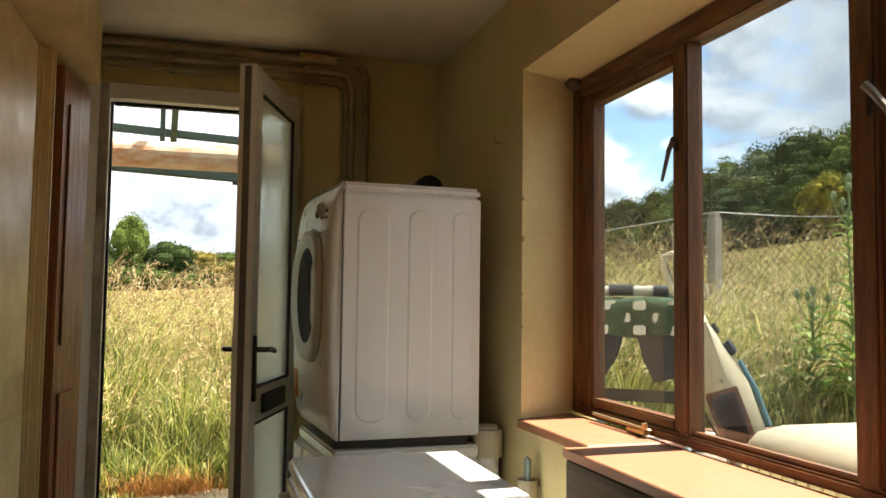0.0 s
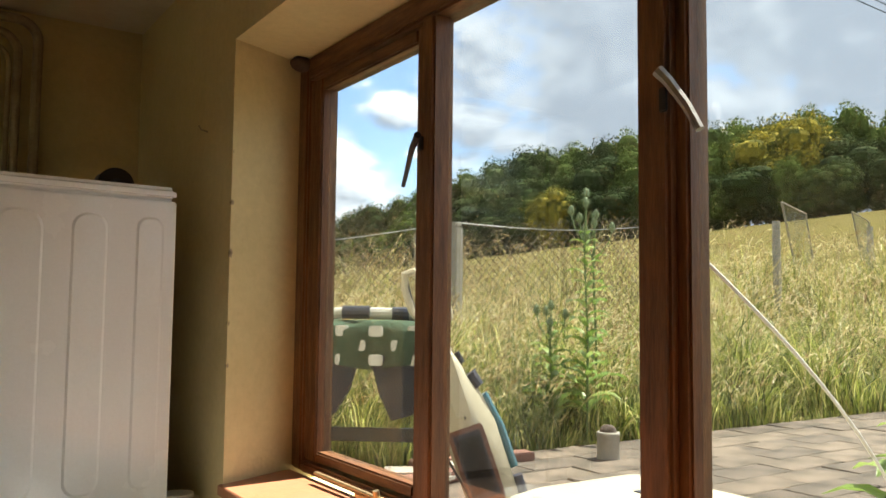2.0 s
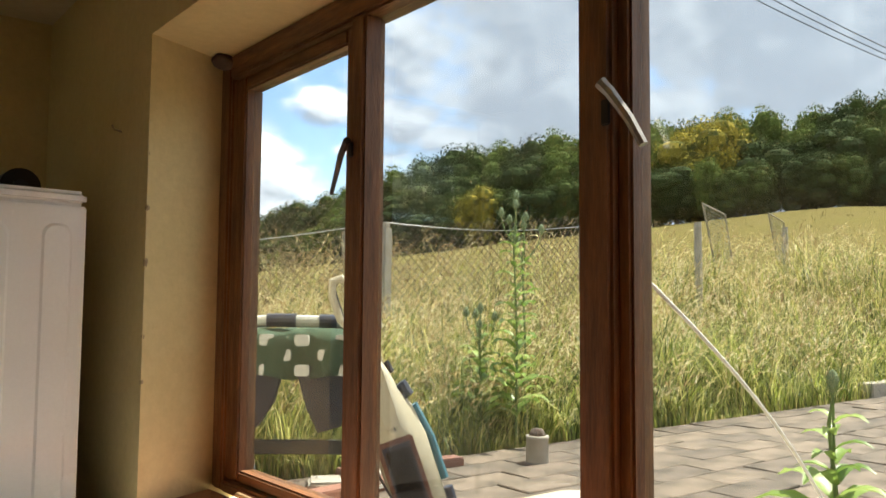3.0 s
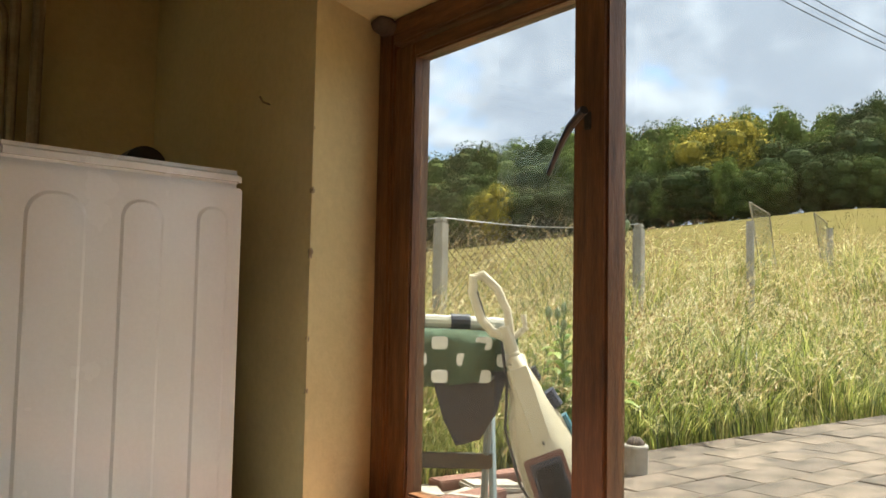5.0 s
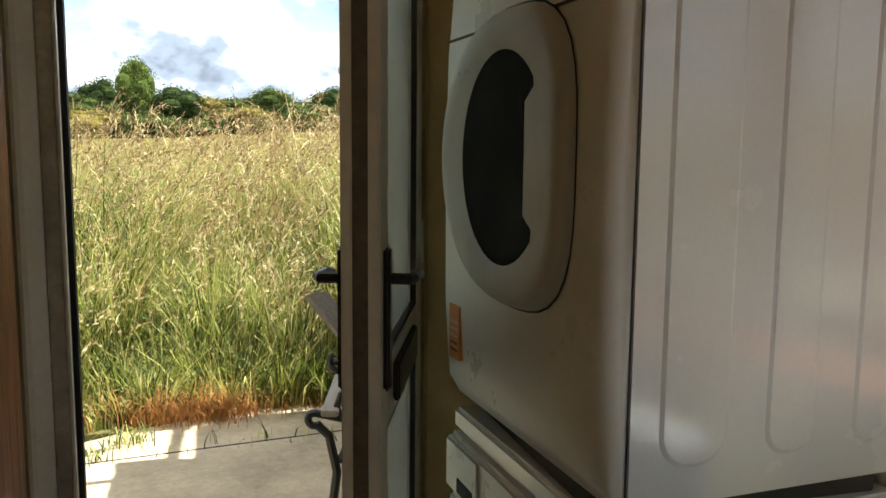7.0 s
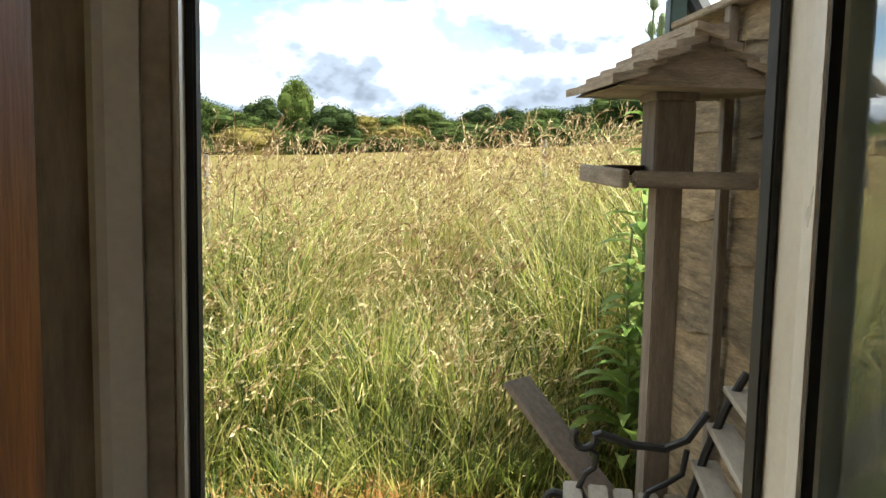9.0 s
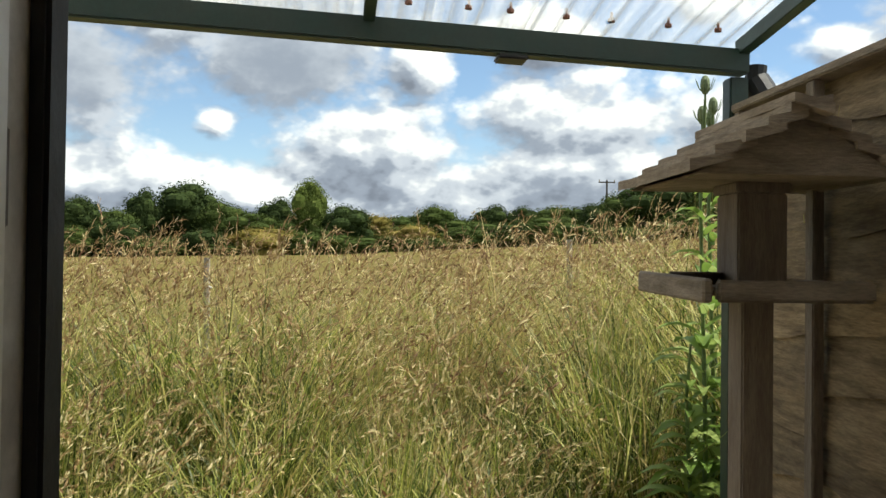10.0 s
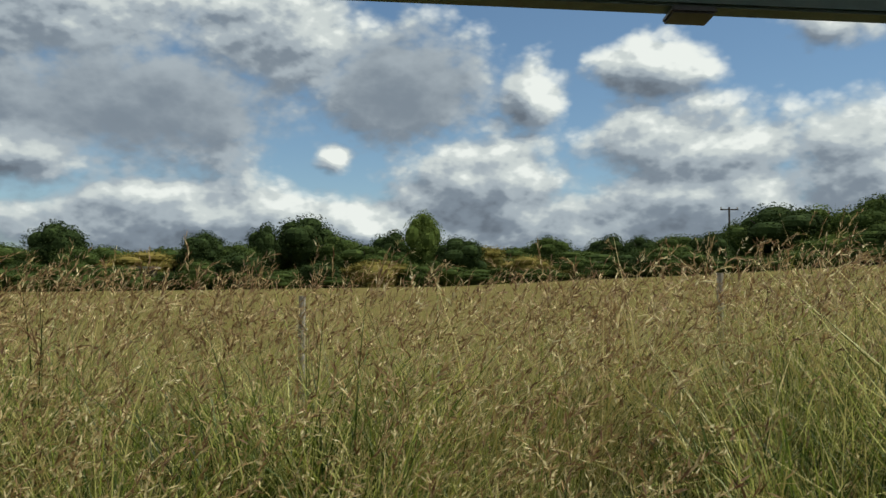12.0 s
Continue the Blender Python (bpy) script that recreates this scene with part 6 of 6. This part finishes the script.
OAK = leaf_mat("dark_leaves", [(0.0, (0.022, 0.034, 0.012)), (0.5, (0.034, 0.052, 0.017)), (1.0, (0.055, 0.078, 0.024))], 0.15, 0.9, 0.05)
ASH = leaf_mat("mid_leaves", [(0.0, (0.034, 0.050, 0.015)), (0.5, (0.052, 0.076, 0.020)), (1.0, (0.085, 0.112, 0.030))], 0.2, 0.9, 0.05)
LIME = leaf_mat("light_leaves", [(0.0, (0.06, 0.085, 0.02)), (0.5, (0.095, 0.130, 0.03)), (1.0, (0.165, 0.205, 0.055))], 0.25, 0.9, 0.05)
GOLD = leaf_mat("gold_leaves", [(0.0, (0.06, 0.075, 0.02)), (0.45, (0.18, 0.16, 0.03)), (1.0, (0.46, 0.36, 0.06))], 0.25, 0.9, 0.05)
OCHRE = leaf_mat("ochre_leaves", [(0.0, (0.10, 0.09, 0.025)), (0.5, (0.17, 0.14, 0.035)), (1.0, (0.26, 0.20, 0.06))], 0.25, 0.9, 0.05)


def tree_proto(seed, leaf, label, spread=1.0, low=0.22, lobes=22, quads=9900, size=0.0125):
    rg = random.Random(seed)
    e = thing("tree", pose(0, 0, -50 - seed * 3), label, "tree", "trees round the field")
    bm2 = bmesh.new()
    add_tube(bm2, [(0, 0, -0.03), (0.01, 0, 0.2), (-0.01, 0.01, 0.5), (0, 0, 0.78)], 0.032, 7, 0.3)
    for i in range(6):
        a, z0 = rg.uniform(0, 6.28), rg.uniform(0.22, 0.5)
        L = 0.26 * spread
        add_tube(bm2, [(0, 0, z0), (L * 0.5 * math.cos(a), L * 0.5 * math.sin(a), z0 + 0.12), (L * math.cos(a), L * math.sin(a), z0 + 0.30)], 0.013, 5, 0.4)
    part("trunk", bm2, BARK, e)
    c = new("crown", crown_mesh("crown", seed, lobes, quads, size, leaf, spread, low))
    c.parent = e
    return e


PROTO = [
    tree_proto(1, OAK, "distant broad dark green tree at the field edge", 1.15),
    tree_proto(2, OAK, "distant dense dark green tree at the field edge", 0.9, 0.12),
    tree_proto(3, ASH, "distant mid green tree at the field edge", 1.0, 0.15),
    tree_proto(4, LIME, "distant light green tree at the field edge", 0.85, 0.2),
    tree_proto(5, ASH, "distant rounded green shrub at the field edge", 1.5, 0.05, lobes=16, quads=5600, size=0.016),
    tree_proto(6, OCHRE, "distant ochre and olive shrub at the field edge", 1.4, 0.05, lobes=16, quads=5600, size=0.016),
    tree_proto(7, GOLD, "distant golden yellow tree on the hill", 1.2, 0.1),
]


def plant(k, x, y, h, wide, turn, sink=0.02):
    z = land(x, y)
    t = copy_thing(PROTO[k], pose(x, y, z - sink * h, 0, 0, turn))
    t.scale = (wide, wide, h)
    return t


def plant_seen(k, az, el, half_deg, dist, turn, sink=0.02):
    """A tree whose top stands at this elevation over eye height, seen from the lean-to."""
    x, y = 0.7 + dist * math.sin(radians(az)), 5.7 + dist * math.cos(radians(az))
    h = max(1.5, 1.48 + dist * math.tan(radians(el)) - land(x, y))
    plant(k, x, y, h * (1.09 + sink), 2 * dist * math.tan(radians(half_deg)) / 0.78, turn, sink)


rg = random.Random(11)
LINE = ((-31.5, 2.7, 1.6, 2), (-28.4, 4.1, 1.9, 1), (-25.5, 2.7, 1.7, 2), (-23.6, 2.6, 1.8, 5), (-21.2, 2.8, 1.7, 4), (-19.5, 3.8, 1.6, 1), (-17.4, 3.1, 1.5, 2), (-15.6, 4.4, 1.15, 1),
        (-12.9, 4.85, 1.8, 0), (-10.6, 3.8, 1.5, 2), (-8.6, 3.2, 1.3, 4), (-6.9, 4.1, 1.4, 1), (-4.65, 5.3, 1.35, 3), (-2.1, 3.7, 1.4, 0), (0.1, 3.3, 1.6, 5), (2.4, 3.2, 1.6, 4),
        (4.0, 3.8, 1.6, 2), (6.0, 2.9, 1.6, 4), (8.1, 3.9, 1.4, 1), (10.2, 3.8, 1.4, 1), (12.5, 3.9, 1.6, 2), (14.6, 4.0, 1.4, 1), (16.6, 4.6, 1.6, 2), (19.2, 5.6, 2.3, 0), (21.9, 5.0, 1.6, 1), (24.0, 5.3, 1.5, 2))
for i, (az, el, half, k) in enumerate(LINE):
    plant_seen(k, az, el, half * 1.28, 97 + rg.uniform(-3, 8), rg.uniform(0, 360))
# under-storey hedge along the same edge
for i in range(46):
    az = -34 + i * 1.3 + rg.uniform(-0.4, 0.4)
    k = rg.choice((4, 5, 4, 2)) if -8 < az < 6 else rg.choice((4, 1, 4, 2))
    plant_seen(k, az, rg.uniform(0.9, 2.9) + max(0, az) * 0.05, rg.uniform(1.2, 2.2), 92 + rg.uniform(-2, 2), rg.uniform(0, 360), 0.22)
# taller, darker wood closing the gaps behind
for i in range(40):
    az = -36 + i * 1.55 + rg.uniform(-0.5, 0.5)
    plant_seen(rg.choice((1, 2, 1, 0)), az, rg.uniform(2.3, 3.0) + max(0, az) * 0.06 - 0.5 * (az < -20), rg.uniform(1.3, 2.0), 112 + rg.uniform(-3, 6), rg.uniform(0, 360), 0.15)
# wooded hill seen through the window: three ranks up the slope
TOPS = ((20, 5.4), (25, 6.4), (29, 6.8), (33, 8.3), (37, 9.6), (41, 11.2), (46, 12.3), (52, 12.6), (59, 13.1), (66, 13.4), (74, 13.6))
for rank, (back, drop, n) in enumerate(((2, 3.2, 30), (9, 1.5, 30), (20, 0.0, 30))):
    for i in range(n):
        az = 21 + 55 * (i + rg.uniform(-0.3, 0.3)) / n
        dist = lerp_table(REACH, az) + back
        el = lerp_table(TOPS, az) - drop - rg.uniform(0, 0.9)
        k = rg.choice((3, 3, 2, 2, 0, 3) if rank else (1, 2, 3, 0, 2))
        if rank == 1 and abs(az - 58.8) < 2.6:
            continue
        plant_seen(k, az, el, rg.uniform(2.0, 3.0) * (1.0 if rank else 0.85), dist, rg.uniform(0, 360), 0.12)
plant_seen(6, 59.2, 12.9, 3.2, lerp_table(REACH, 58.6) + 8, 40, 0.1)
plant_seen(3, 56.2, 12.2, 2.4, lerp_table(REACH, 56) + 8, 80, 0.1)
plant_seen(6, 43.5, 8.6, 1.8, lerp_table(REACH, 43.5) + 1, 10, 0.1)
for e in PROTO:
    for o in list(e.children):
        bpy.data.objects.remove(o)
    bpy.data.objects.remove(e)

# ---- pavers of the patio, last ----
paver_meshes = []
for k in range(4):
    bm = box(-0.221, 0.221, -0.1075, 0.1075, -0.03, 0.0, 0.005, 1)
    for v in bm.verts:
        v.co.z += 0.004 * noise.noise((v.co.x * 7 + k * 3, v.co.y * 7, k))
        v.co.x += 0.003 * noise.noise((v.co.y * 30, k, 1))
    me = bpy.data.meshes.new("paver")
    bm.to_mesh(me)
    bm.free()
    me.materials.append(PAVER)
    paver_meshes.append(me)
prg = random.Random(3)
count = 0
for j in range(16):
    for i in range(17):
        x = 2.52 + i * 0.45 + (0.22 if j % 2 else 0)
        y = 5.89 - j * 0.222
        if x > 9.9 or count >= 296:
            continue
        o = new("paver", paver_meshes[prg.randrange(4)])
        o.parent = patio
        o.matrix_local = pose(x, y, PZT + prg.uniform(-0.004, 0.004), prg.uniform(-0.6, 0.6), prg.uniform(-0.6, 0.6), prg.uniform(-1.2, 1.2) + 180 * prg.randrange(2))
        count += 1
